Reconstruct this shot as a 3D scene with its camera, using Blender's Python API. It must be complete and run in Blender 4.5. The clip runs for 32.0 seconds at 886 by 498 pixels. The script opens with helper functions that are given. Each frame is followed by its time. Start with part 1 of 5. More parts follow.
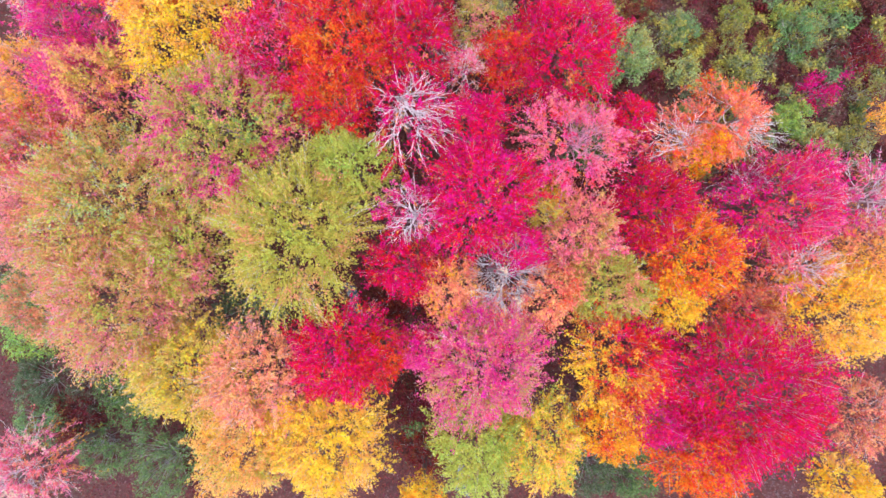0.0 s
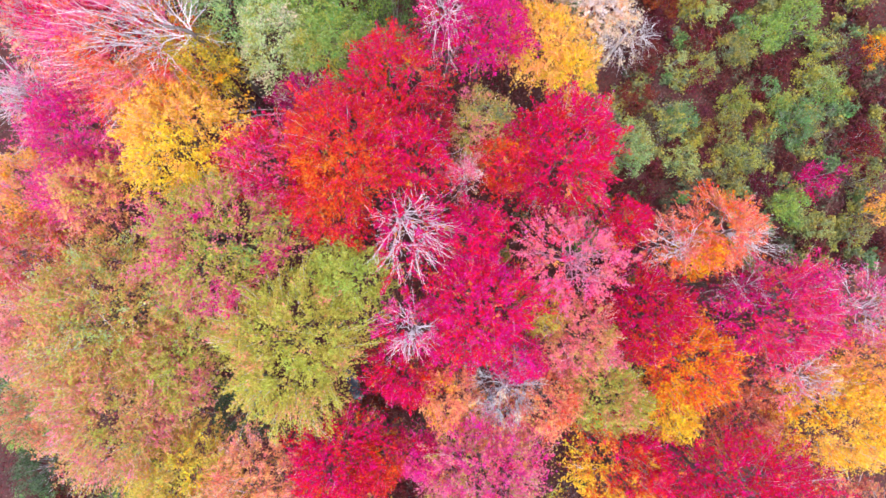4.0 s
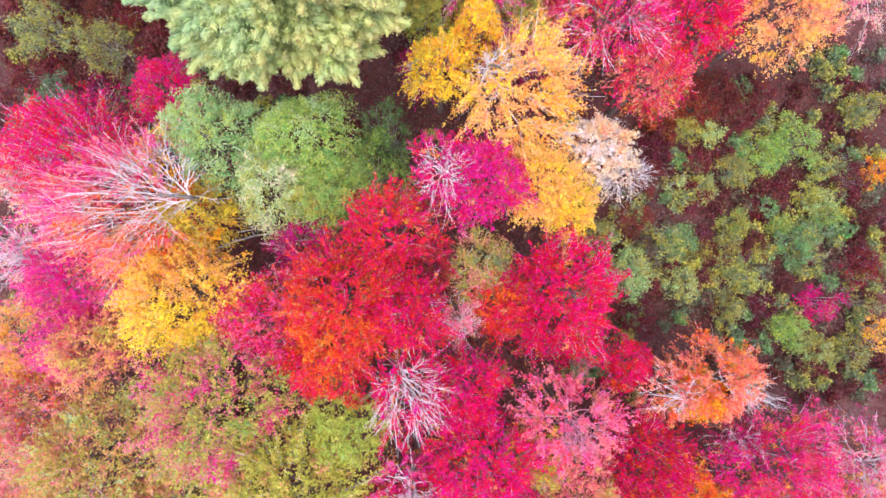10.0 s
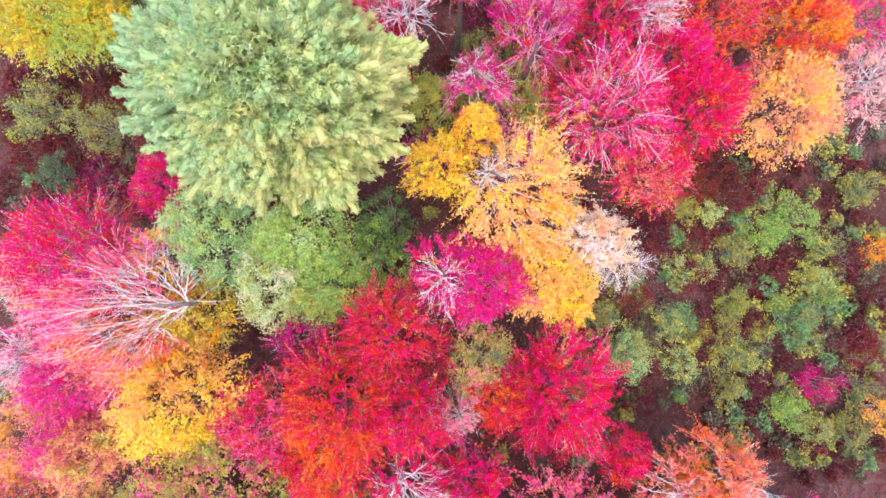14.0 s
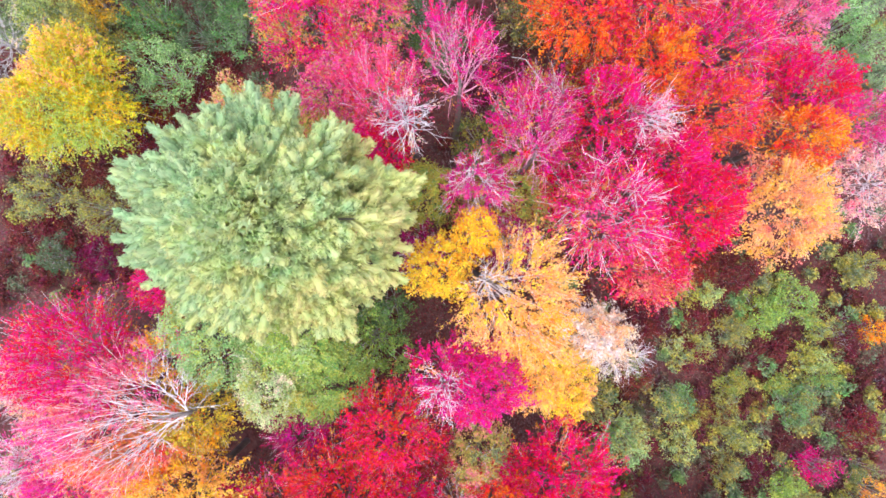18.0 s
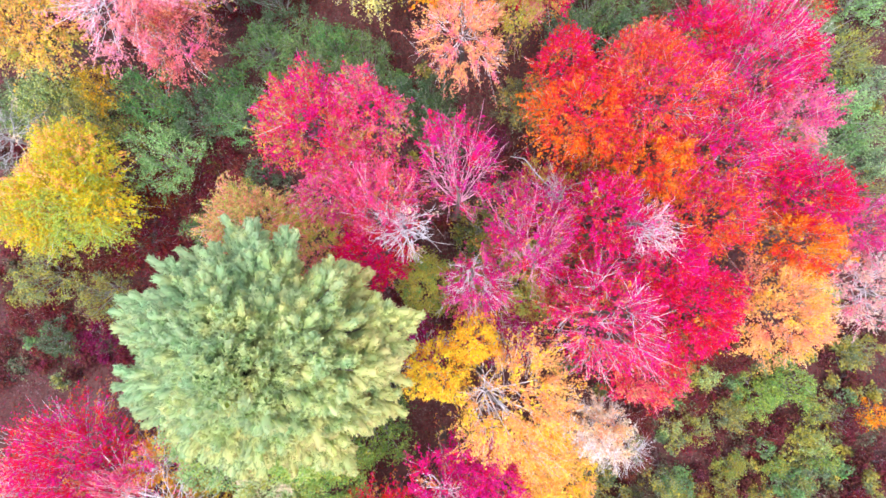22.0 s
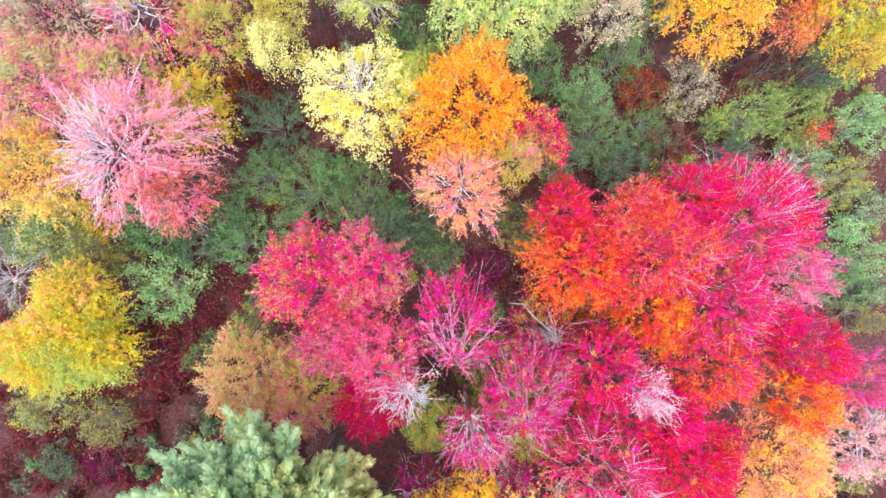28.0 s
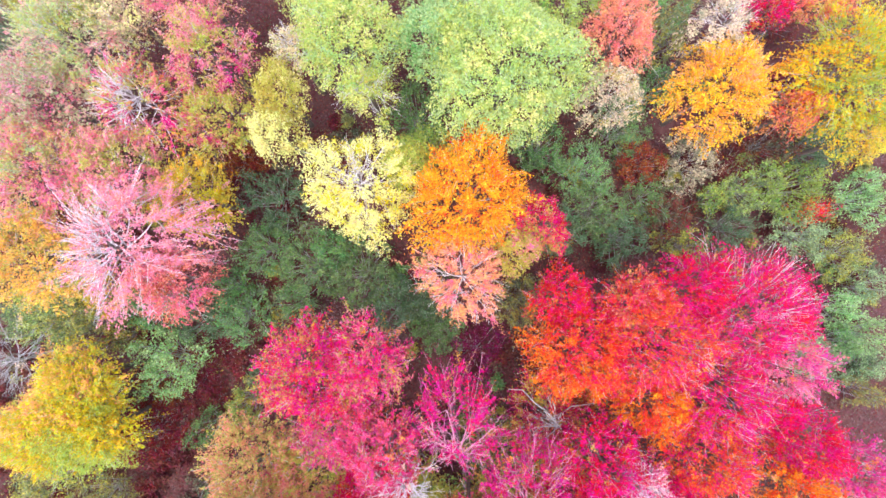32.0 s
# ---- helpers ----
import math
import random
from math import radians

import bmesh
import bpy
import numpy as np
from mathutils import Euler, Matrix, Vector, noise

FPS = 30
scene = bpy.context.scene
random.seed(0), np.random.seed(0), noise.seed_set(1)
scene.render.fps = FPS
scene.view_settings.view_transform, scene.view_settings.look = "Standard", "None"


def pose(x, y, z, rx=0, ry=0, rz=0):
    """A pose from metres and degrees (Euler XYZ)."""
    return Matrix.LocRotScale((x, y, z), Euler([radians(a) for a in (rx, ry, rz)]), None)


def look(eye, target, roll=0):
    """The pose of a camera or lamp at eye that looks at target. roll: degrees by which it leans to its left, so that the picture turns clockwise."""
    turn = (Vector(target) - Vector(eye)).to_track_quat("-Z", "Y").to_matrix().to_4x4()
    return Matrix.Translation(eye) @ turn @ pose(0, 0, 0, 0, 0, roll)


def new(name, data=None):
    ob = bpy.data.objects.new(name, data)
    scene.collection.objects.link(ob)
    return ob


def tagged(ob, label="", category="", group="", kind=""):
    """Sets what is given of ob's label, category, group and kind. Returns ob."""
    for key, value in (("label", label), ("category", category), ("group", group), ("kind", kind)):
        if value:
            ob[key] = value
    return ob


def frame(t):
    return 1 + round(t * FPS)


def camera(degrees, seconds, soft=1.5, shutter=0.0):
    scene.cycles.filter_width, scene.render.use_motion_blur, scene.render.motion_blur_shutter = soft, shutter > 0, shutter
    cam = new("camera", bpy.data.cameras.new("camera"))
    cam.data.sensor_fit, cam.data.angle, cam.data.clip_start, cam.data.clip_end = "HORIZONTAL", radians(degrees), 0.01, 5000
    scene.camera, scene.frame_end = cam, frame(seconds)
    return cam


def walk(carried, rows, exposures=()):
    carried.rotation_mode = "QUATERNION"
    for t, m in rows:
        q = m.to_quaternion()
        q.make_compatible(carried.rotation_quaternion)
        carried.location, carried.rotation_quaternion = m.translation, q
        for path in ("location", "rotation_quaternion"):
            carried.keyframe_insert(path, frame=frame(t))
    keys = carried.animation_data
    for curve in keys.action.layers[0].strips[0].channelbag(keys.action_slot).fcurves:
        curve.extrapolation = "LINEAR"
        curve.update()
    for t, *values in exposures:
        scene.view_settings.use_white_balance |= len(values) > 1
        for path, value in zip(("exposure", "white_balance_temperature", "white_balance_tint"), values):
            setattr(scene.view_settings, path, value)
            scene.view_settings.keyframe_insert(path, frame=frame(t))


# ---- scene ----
cam = camera(73.0, 32.0, 1.65)
METRES, EYE, TILT, LEAN, TURN = 48.0, 46.0, -90.0, 0.0, 0.0
LONGER = 1.32  # depth against the guess, for the narrower lens
ROWS = [
    (0.0, 0.0, 0.0, 0.0, 0.0, 0.0, -0.0),
    (0.5, -0.0, -0.0002, 0.018, -0.02, -0.01, -0.02),
    (1.0, 0.0004, -0.0008, 0.0351, -0.0, 0.04, -0.02),
    (1.5, 0.0003, -0.001, 0.052, -0.02, 0.09, -0.04),
    (2.0, 0.0008, -0.0012, 0.0687, 0.0, 0.13, -0.03),
    (2.5, 0.0011, -0.0015, 0.0855, 0.01, 0.15, -0.03),
    (3.0, 0.001, -0.0017, 0.1016, -0.01, 0.23, -0.01),
    (3.5, 0.0012, -0.0019, 0.1177, -0.0, 0.29, -0.01),
    (5.5, 0.0017, -0.0025, 0.1829, -0.01, 0.3, -0.01),
    (6.0, 0.002, -0.0026, 0.1981, 0.01, 0.37, -0.02),
    (6.5, 0.0024, -0.0026, 0.2138, 0.01, 0.4, -0.01),
    (7.0, 0.0026, -0.0025, 0.2294, 0.02, 0.41, -0.01),
    (7.5, 0.0029, -0.0027, 0.2446, 0.03, 0.46, 0.0),
    (8.0, 0.003, -0.0026, 0.26, 0.03, 0.48, 0.0),
    (8.5, 0.0034, -0.0027, 0.2749, 0.04, 0.52, 0.01),
    (9.0, 0.0033, -0.0025, 0.2905, 0.02, 0.51, 0.0),
    (9.5, 0.004, -0.0025, 0.3062, 0.05, 0.48, 0.0),
    (10.0, 0.0048, -0.0027, 0.3214, 0.08, 0.51, 0.01),
    (10.5, 0.0043, -0.0025, 0.3358, 0.03, 0.59, 0.01),
    (11.0, 0.0046, -0.0026, 0.3509, 0.03, 0.61, 0.03),
    (11.5, 0.0047, -0.0026, 0.3662, 0.03, 0.62, 0.03),
    (12.0, 0.005, -0.0028, 0.3808, 0.03, 0.69, 0.06),
    (12.5, 0.005, -0.0026, 0.3968, 0.02, 0.63, 0.05),
    (13.0, 0.005, -0.0027, 0.4125, 0.01, 0.6, 0.05),
    (13.5, 0.0052, -0.0029, 0.4273, -0.0, 0.67, 0.07),
    (14.0, 0.0056, -0.0032, 0.4423, 0.02, 0.72, 0.07),
    (14.5, 0.0056, -0.0033, 0.4579, 0.01, 0.71, 0.08),
    (16.5, 0.0066, -0.0045, 0.52, 0.02, 0.77, 0.11),
    (17.0, 0.0068, -0.0048, 0.536, 0.02, 0.76, 0.1),
    (17.5, 0.0071, -0.0051, 0.5516, 0.04, 0.8, 0.11),
    (18.0, 0.0072, -0.0056, 0.5673, 0.03, 0.83, 0.12),
    (18.5, 0.0074, -0.0059, 0.583, 0.02, 0.87, 0.13),
    (19.0, 0.0076, -0.0063, 0.599, 0.04, 0.88, 0.13),
    (19.5, 0.0079, -0.0067, 0.615, 0.05, 0.9, 0.14),
    (20.0, 0.008, -0.007, 0.6312, 0.04, 0.89, 0.13),
    (20.5, 0.0081, -0.0075, 0.647, 0.04, 0.93, 0.13),
    (21.0, 0.0084, -0.008, 0.6632, 0.04, 0.93, 0.14),
    (21.5, 0.0085, -0.0084, 0.6797, 0.04, 0.94, 0.15),
    (22.0, 0.0086, -0.0089, 0.6956, 0.02, 1.0, 0.15),
    (22.5, 0.0089, -0.0096, 0.7122, 0.04, 1.0, 0.15),
    (23.0, 0.009, -0.0101, 0.7284, 0.04, 1.04, 0.15),
    (23.5, 0.0091, -0.0107, 0.7445, 0.03, 1.1, 0.15),
    (24.0, 0.0094, -0.0113, 0.7606, 0.04, 1.12, 0.16),
    (24.5, 0.0095, -0.0119, 0.7765, 0.04, 1.15, 0.16),
    (25.0, 0.0098, -0.0126, 0.7927, 0.04, 1.17, 0.16),
    (25.5, 0.01, -0.0132, 0.8083, 0.05, 1.23, 0.15),
    (27.5, 0.01, -0.0156, 0.8703, 0.03, 1.33, 0.21),
    (28.0, 0.0101, -0.0163, 0.8855, 0.03, 1.33, 0.2),
    (28.5, 0.0101, -0.0168, 0.9005, 0.03, 1.32, 0.21),
    (29.0, 0.0104, -0.0174, 0.9147, 0.04, 1.38, 0.21),
    (29.5, 0.0103, -0.018, 0.9293, 0.03, 1.37, 0.22),
    (30.0, 0.0103, -0.0186, 0.9438, 0.03, 1.37, 0.22),
    (30.5, 0.0104, -0.0192, 0.9578, 0.03, 1.41, 0.23),
    (31.0, 0.0103, -0.0197, 0.9717, 0.02, 1.44, 0.24),
    (31.5, 0.0105, -0.0203, 0.986, 0.03, 1.42, 0.24),
    (32.0, 0.0106, -0.0209, 0.9995, 0.03, 1.47, 0.25),
]
walk(cam, [(t, pose(0, 0, EYE, TILT, LEAN, TURN) @ pose(METRES * x, METRES * LONGER * y, METRES * z, 90 + pitch / LONGER, roll, yaw / LONGER)) for t, x, y, z, yaw, pitch, roll in ROWS],
     exposures=[(0.0, 1.18), (8.0, 1.32), (16.0, 1.43), (32.0, 1.52)])

# ---- light ----
world = bpy.data.worlds.new("overcast_sky")
scene.world = world
world.use_nodes = True
sky = world.node_tree.nodes.new("ShaderNodeTexSky")
sky.sky_type, sky.sun_disc = "NISHITA", False
sky.sun_elevation, sky.sun_rotation = radians(82), radians(200)
sky.air_density, sky.dust_density = 1.0, 3.0
world.node_tree.nodes["Background"].inputs["Strength"].default_value = 0.15
world.node_tree.links.new(sky.outputs[0], world.node_tree.nodes["Background"].inputs["Color"])
sun = new("sun", bpy.data.lights.new("sun", "SUN"))
sun.data.energy, sun.data.angle, sun.data.color = 1.5, radians(60), (0.985, 0.975, 0.995)
sun.matrix_world = look((0, 0, 80), (2, 5, 44))

# ---- colours of leaves and bark ----
CRIMSON, MAGENTA, RED = (0.71, 0.009, 0.112), (0.67, 0.02, 0.24), (0.67, 0.017, 0.055)
DARKRED, WINE, ORANGE = (0.23, 0.030, 0.038), (0.34, 0.025, 0.12), (0.80, 0.16, 0.022)
SALMON, PINK, PEACH = (0.81, 0.27, 0.21), (0.80, 0.15, 0.33), (0.88, 0.46, 0.18)
YELLOW, GOLD, LEMON = (0.88, 0.61, 0.06), (0.86, 0.43, 0.03), (0.80, 0.77, 0.30)
OLIVE, LIME, GREEN = (0.50, 0.43, 0.085), (0.44, 0.53, 0.11), (0.21, 0.39, 0.12)
DARKGREEN, GREYGREEN, PALEGREEN = (0.10, 0.185, 0.09), (0.185, 0.24, 0.15), (0.43, 0.58, 0.28)
RUST, BROWN, CREAM = (0.36, 0.07, 0.035), (0.17, 0.055, 0.052), (0.76, 0.60, 0.44)
WHITISH, ROSY, ASHEN = (0.84, 0.78, 0.83), (0.76, 0.34, 0.48), (0.50, 0.48, 0.51)
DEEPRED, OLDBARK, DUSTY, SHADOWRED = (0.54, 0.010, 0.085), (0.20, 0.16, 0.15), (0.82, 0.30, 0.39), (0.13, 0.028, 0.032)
CHARTREUSE, MOSS, SILVER = (0.72, 0.57, 0.02), (0.55, 0.51, 0.10), (0.60, 0.61, 0.66)
NEEDLES = ((0.48, 0.64, 0.38), (0.56, 0.69, 0.38), (0.66, 0.72, 0.35), (0.74, 0.74, 0.34))


def node(tree, kind, **sockets):
    n = tree.nodes.new(kind)
    for key, value in sockets.items():
        n.inputs[key.replace("_", " ")].default_value = value
    return n


def math_node(tree, op, a, b):
    n = tree.nodes.new("ShaderNodeMath")
    n.operation = op
    for i, v in enumerate((a, b)):
        if isinstance(v, (int, float)):
            n.inputs[i].default_value = v
        else:
            tree.links.new(v, n.inputs[i])
    return n.outputs[0]


def ramp_node(tree, fac, stops):
    n = tree.nodes.new("ShaderNodeValToRGB")
    els = n.color_ramp.elements
    while len(els) < len(stops):
        els.new(0.5)
    for el, (at, c) in zip(els, stops):
        el.position, el.color = at, (*c, 1)
    tree.links.new(fac, n.inputs[0])
    return n.outputs[0]


LEAF_MATERIALS = {}


def leaf_material(colours, lean=(0, 0), patch=0.35, spread=1.9, glow=0.42, vary=False, speck=0.3):
    """Leaves that turn through the given colours: by patches, by a side of the crown, and leaf by leaf."""
    key = (tuple(colours), tuple(lean), patch, spread, glow, vary, speck)
    if key in LEAF_MATERIALS:
        return LEAF_MATERIALS[key]
    m = bpy.data.materials.new("leaves")
    m.use_nodes = True
    t = m.node_tree
    t.nodes.clear()
    co = t.nodes.new("ShaderNodeTexCoord")
    geo = t.nodes.new("ShaderNodeNewGeometry")
    big = node(t, "ShaderNodeTexNoise", Scale=patch, Detail=2.0, Roughness=0.6)
    t.links.new(co.outputs["Object"], big.inputs["Vector"])
    fac = math_node(t, "MULTIPLY_ADD", big.outputs[0], spread)
    t.nodes[-1].inputs[2].default_value = 0.5 - spread * 0.5
    fine = node(t, "ShaderNodeTexNoise", Scale=1.7, Detail=1.0)
    t.links.new(co.outputs["Object"], fine.inputs["Vector"])
    fac = math_node(t, "ADD", fac, math_node(t, "MULTIPLY", math_node(t, "SUBTRACT", fine.outputs[0], 0.5), 1.1))
    one = math_node(t, "MULTIPLY", geo.outputs["Random Per Island"], 0.36)
    fac = math_node(t, "ADD", fac, math_node(t, "SUBTRACT", one, 0.18))
    if lean != (0, 0):
        dot = t.nodes.new("ShaderNodeVectorMath")
        dot.operation = "DOT_PRODUCT"
        t.links.new(co.outputs["Object"], dot.inputs[0])
        dot.inputs[1].default_value = (lean[0], lean[1], 0)
        fac = math_node(t, "ADD", fac, dot.outputs["Value"])
    n = len(colours)
    col = ramp_node(t, fac, [(0.12 + 0.76 * i / max(1, n - 1), c) for i, c in enumerate(colours)])
    hsv = node(t, "ShaderNodeHueSaturation")
    turn = math_node(t, "FRACT", math_node(t, "MULTIPLY", geo.outputs["Random Per Island"], 37.0), 0.0)
    t.links.new(math_node(t, "ADD", math_node(t, "MULTIPLY", turn, speck), 1.0 - speck / 2), hsv.inputs["Value"])
    mottle = node(t, "ShaderNodeTexNoise", Scale=1.15, Detail=3.0, Roughness=0.7)
    t.links.new(co.outputs["Object"], mottle.inputs["Vector"])
    shift = math_node(t, "ADD", math_node(t, "MULTIPLY", geo.outputs["Random Per Island"], 0.05), math_node(t, "MULTIPLY", mottle.outputs[0], 0.17))
    t.links.new(math_node(t, "ADD", shift, 0.39), hsv.inputs["Hue"])
    t.links.new(col, hsv.inputs["Color"])
    if vary:
        info = t.nodes.new("ShaderNodeObjectInfo")
        hsv2 = node(t, "ShaderNodeHueSaturation")
        t.links.new(math_node(t, "ADD", math_node(t, "MULTIPLY", info.outputs["Random"], 0.4), 0.8), hsv2.inputs["Value"])
        t.links.new(math_node(t, "ADD", math_node(t, "MULTIPLY", info.outputs["Random"], 0.04), 0.48), hsv2.inputs["Hue"])
        t.links.new(hsv.outputs[0], hsv2.inputs["Color"])
        hsv = hsv2
    body = node(t, "ShaderNodeBsdfPrincipled", Roughness=0.55)
    body.inputs["Specular IOR Level"].default_value = 0.06
    t.links.new(hsv.outputs[0], body.inputs["Base Color"])
    back = t.nodes.new("ShaderNodeBsdfTranslucent")
    t.links.new(hsv.outputs[0], back.inputs["Color"])
    mix = node(t, "ShaderNodeMixShader", Fac=glow)
    out = t.nodes.new("ShaderNodeOutputMaterial")
    t.links.new(body.outputs[0], mix.inputs[1])
    t.links.new(back.outputs[0], mix.inputs[2])
    t.links.new(mix.outputs[0], out.inputs[0])
    LEAF_MATERIALS[key] = m
    return m


BARK_MATERIALS = {}


def bark_material(colour):
    """Pale bark with darker blotches and fine ridges."""
    if colour in BARK_MATERIALS:
        return BARK_MATERIALS[colour]
    m = bpy.data.materials.new("bark")
    m.use_nodes = True
    t = m.node_tree
    co = t.nodes.new("ShaderNodeTexCoord")
    n1 = node(t, "ShaderNodeTexNoise", Scale=2.2, Detail=5.0, Roughness=0.65)
    t.links.new(co.outputs["Object"], n1.inputs["Vector"])
    dark = tuple(c * 0.55 for c in colour)
    col = ramp_node(t, n1.outputs[0], [(0.3, dark), (0.55, colour)])
    body = t.nodes["Principled BSDF"]
    t.links.new(col, body.inputs["Base Color"])
    body.inputs["Roughness"].default_value = 0.8
    n2 = node(t, "ShaderNodeTexNoise", Scale=24.0, Detail=3.0)
    t.links.new(co.outputs["Object"], n2.inputs["Vector"])
    bump = node(t, "ShaderNodeBump", Strength=0.4, Distance=0.03)
    t.links.new(n2.outputs[0], bump.inputs["Height"])
    t.links.new(bump.outputs[0], body.inputs["Normal"])
    BARK_MATERIALS[colour] = m
    return m


def ground_material():
    """Dark forest soil under fallen leaves."""
    m = bpy.data.materials.new("forest_floor")
    m.use_nodes = True
    t = m.node_tree
    co = t.nodes.new("ShaderNodeTexCoord")
    n1 = node(t, "ShaderNodeTexNoise", Scale=0.16, Detail=4.0)
    n2 = node(t, "ShaderNodeTexNoise", Scale=3.5, Detail=6.0, Roughness=0.7)
    for n in (n1, n2):
        t.links.new(co.outputs["Object"], n.inputs["Vector"])
    fac = math_node(t, "ADD", math_node(t, "MULTIPLY", n1.outputs[0], 0.5), math_node(t, "MULTIPLY", n2.outputs[0], 0.5))
    col = ramp_node(t, fac, [(0.34, (0.045, 0.02, 0.02)), (0.48, (0.10, 0.034, 0.034)), (0.60, (0.13, 0.055, 0.055)), (0.7, (0.12, 0.085, 0.09))])
    body = t.nodes["Principled BSDF"]
    t.links.new(col, body.inputs["Base Color"])
    body.inputs["Roughness"].default_value = 0.9
    bump = node(t, "ShaderNodeBump", Strength=0.8, Distance=0.1)
    t.links.new(n2.outputs[0], bump.inputs["Height"])
    t.links.new(bump.outputs[0], body.inputs["Normal"])
    return m


# ---- mesh helpers ----
def quad_mesh(name, verts, quads, material, smooth=False, other=None, split=0):
    me = bpy.data.meshes.new(name)
    verts, quads = np.asarray(verts, dtype=np.float32), np.asarray(quads, dtype=np.int32)
    me.vertices.add(len(verts))
    me.vertices.foreach_set("co", verts.ravel())
    me.loops.add(quads.size)
    me.loops.foreach_set("vertex_index", quads.ravel())
    me.polygons.add(len(quads))
    me.polygons.foreach_set("loop_start", np.arange(0, quads.size, 4, dtype=np.int32))
    if smooth:
        me.polygons.foreach_set("use_smooth", np.ones(len(quads), dtype=bool))
    me.update(calc_edges=True)
    me.materials.append(material)
    if other:
        me.materials.append(other)
        me.polygons.foreach_set("material_index", (np.arange(len(quads)) >= split).astype(np.int32))
    return me


def tri_mesh(name, verts, material):
    me = bpy.data.meshes.new(name)
    n = len(verts)
    me.vertices.add(n)
    me.vertices.foreach_set("co", np.asarray(verts, dtype=np.float32).ravel())
    me.loops.add(n)
    me.loops.foreach_set("vertex_index", np.arange(n, dtype=np.int32))
    me.polygons.add(n // 3)
    me.polygons.foreach_set("loop_start", np.arange(0, n, 3, dtype=np.int32))
    me.update(calc_edges=True)
    me.materials.append(material)
    return me


def part(name, mesh, parent, label=""):
    ob = new(name, mesh)
    ob.parent = parent
    return tagged(ob, label)


def unit(v):
    return v / np.maximum(np.linalg.norm(v, axis=-1, keepdims=True), 1e-6)


def tubes(a, mid, b, ra, rb, segs, sides):
    """Bent, tapering tubes from a by mid to b, all at once."""
    a, mid, b = (np.asarray(v, dtype=float) for v in (a, mid, b))
    n = len(a)
    ra, rb = np.broadcast_to(ra, n), np.broadcast_to(rb, n)
    u = np.linspace(0, 1, segs + 1)[None, :, None]
    line = (1 - u) ** 2 * a[:, None] + 2 * u * (1 - u) * mid[:, None] + u ** 2 * b[:, None]
    way = unit(2 * (1 - u) * (mid - a)[:, None] + 2 * u * (b - mid)[:, None])
    side = unit(np.cross(way, np.array([0.31, 0.95, 0.08])))
    other = np.cross(way, side)
    r = (ra[:, None] * (1 - u[..., 0]) + rb[:, None] * u[..., 0])[..., None, None]
    ang = np.arange(sides) * 2 * math.pi / sides
    ring = side[:, :, None] * np.cos(ang)[None, None, :, None] + other[:, :, None] * np.sin(ang)[None, None, :, None]
    verts = (line[:, :, None] + r * ring).reshape(-1, 3)
    i, k, s = np.meshgrid(np.arange(n), np.arange(segs), np.arange(sides), indexing="ij")
    at = lambda kk, ss: (i * (segs + 1) + kk) * sides + ss % sides
    quads = np.stack([at(k, s), at(k, s + 1), at(k + 1, s + 1), at(k + 1, s)], -1).reshape(-1, 4)
    return verts, quads


def join(pieces):
    verts, quads, base = [], [], 0
    for v, q in pieces:
        verts.append(v)
        quads.append(q + base)
        base += len(v)
    return np.concatenate(verts), np.concatenate(quads)


def leaf_quads(centre, way, up, length, width):
    """Folded kite-shaped leaves."""
    way = unit(way)
    side = unit(np.cross(up, way))
    nor = np.cross(way, side)
    length, width = np.broadcast_to(length, len(centre))[:, None], np.broadcast_to(width, len(centre))[:, None]
    base = centre - way * length * 0.5
    tip = centre + way * length * 0.5 - nor * length * 0.12
    lift = nor * width * 0.22
    l = centre + side * width * 0.5 + lift + way * length * 0.08
    r = centre - side * width * 0.5 + lift + way * length * 0.08
    verts = np.stack([base, r, tip, l], 1).reshape(-1, 3)
    return verts, np.arange(len(verts)).reshape(-1, 4)


def disc(n, rng, jitter=0.5):
    """n points spread evenly over the unit disc."""
    k = np.arange(n) + 0.5
    rho = np.sqrt(k / n)
    ang = k * 2.39996 + rng.uniform(0, 6.28)
    p = np.stack([rho * np.cos(ang), rho * np.sin(ang)], 1)
    return p + rng.normal(0, jitter / math.sqrt(n), p.shape)


def nearest(p, q):
    return np.argmin(((p[:, None] - q[None]) ** 2).sum(-1), 1)


# ---- trees ----
def branchwork(rng, fork, targets, thick, gens=6):
    """Bare branches that fork again and again from one point towards the targets; one list of tubes a limb."""
    limbs = []
    for goal in targets:
        span = goal - fork
        pos, way = fork[None], unit(span[None])
        long = np.array([np.linalg.norm(span) / 3.4])
        r, pieces = thick, []
        for g in range(gens):
            across = unit(np.cross(way, rng.normal(0, 1, way.shape)))
            end = pos + way * long[:, None]
            mid = (pos + end) / 2 + across * (0.10 * long)[:, None] + np.array([0, 0, -0.05])
            pieces.append(tubes(pos, mid, end, r, r * 0.74, 3 if g < 3 else 2, 5 if g < 2 else 3))
            r *= 0.74
            # a leading shoot and a side shoot
            lead = unit(way + across * rng.normal(0.16, 0.08, len(way))[:, None] + np.array([0, 0, 0.05]))
            shoot = unit(way - across * rng.normal(0.62, 0.16, len(way))[:, None] + np.array([0, 0, 0.10]))
            tip = pos * 0.25 + end * 0.75
            pos, way = np.concatenate([end, tip]), np.concatenate([lead, shoot])
            long = np.concatenate([long * 0.84, long * 0.70]) * rng.uniform(0.8, 1.15, 2 * len(long))
        limbs.append(join(pieces))
    return limbs


COUNT = [0]
CROWNS = []


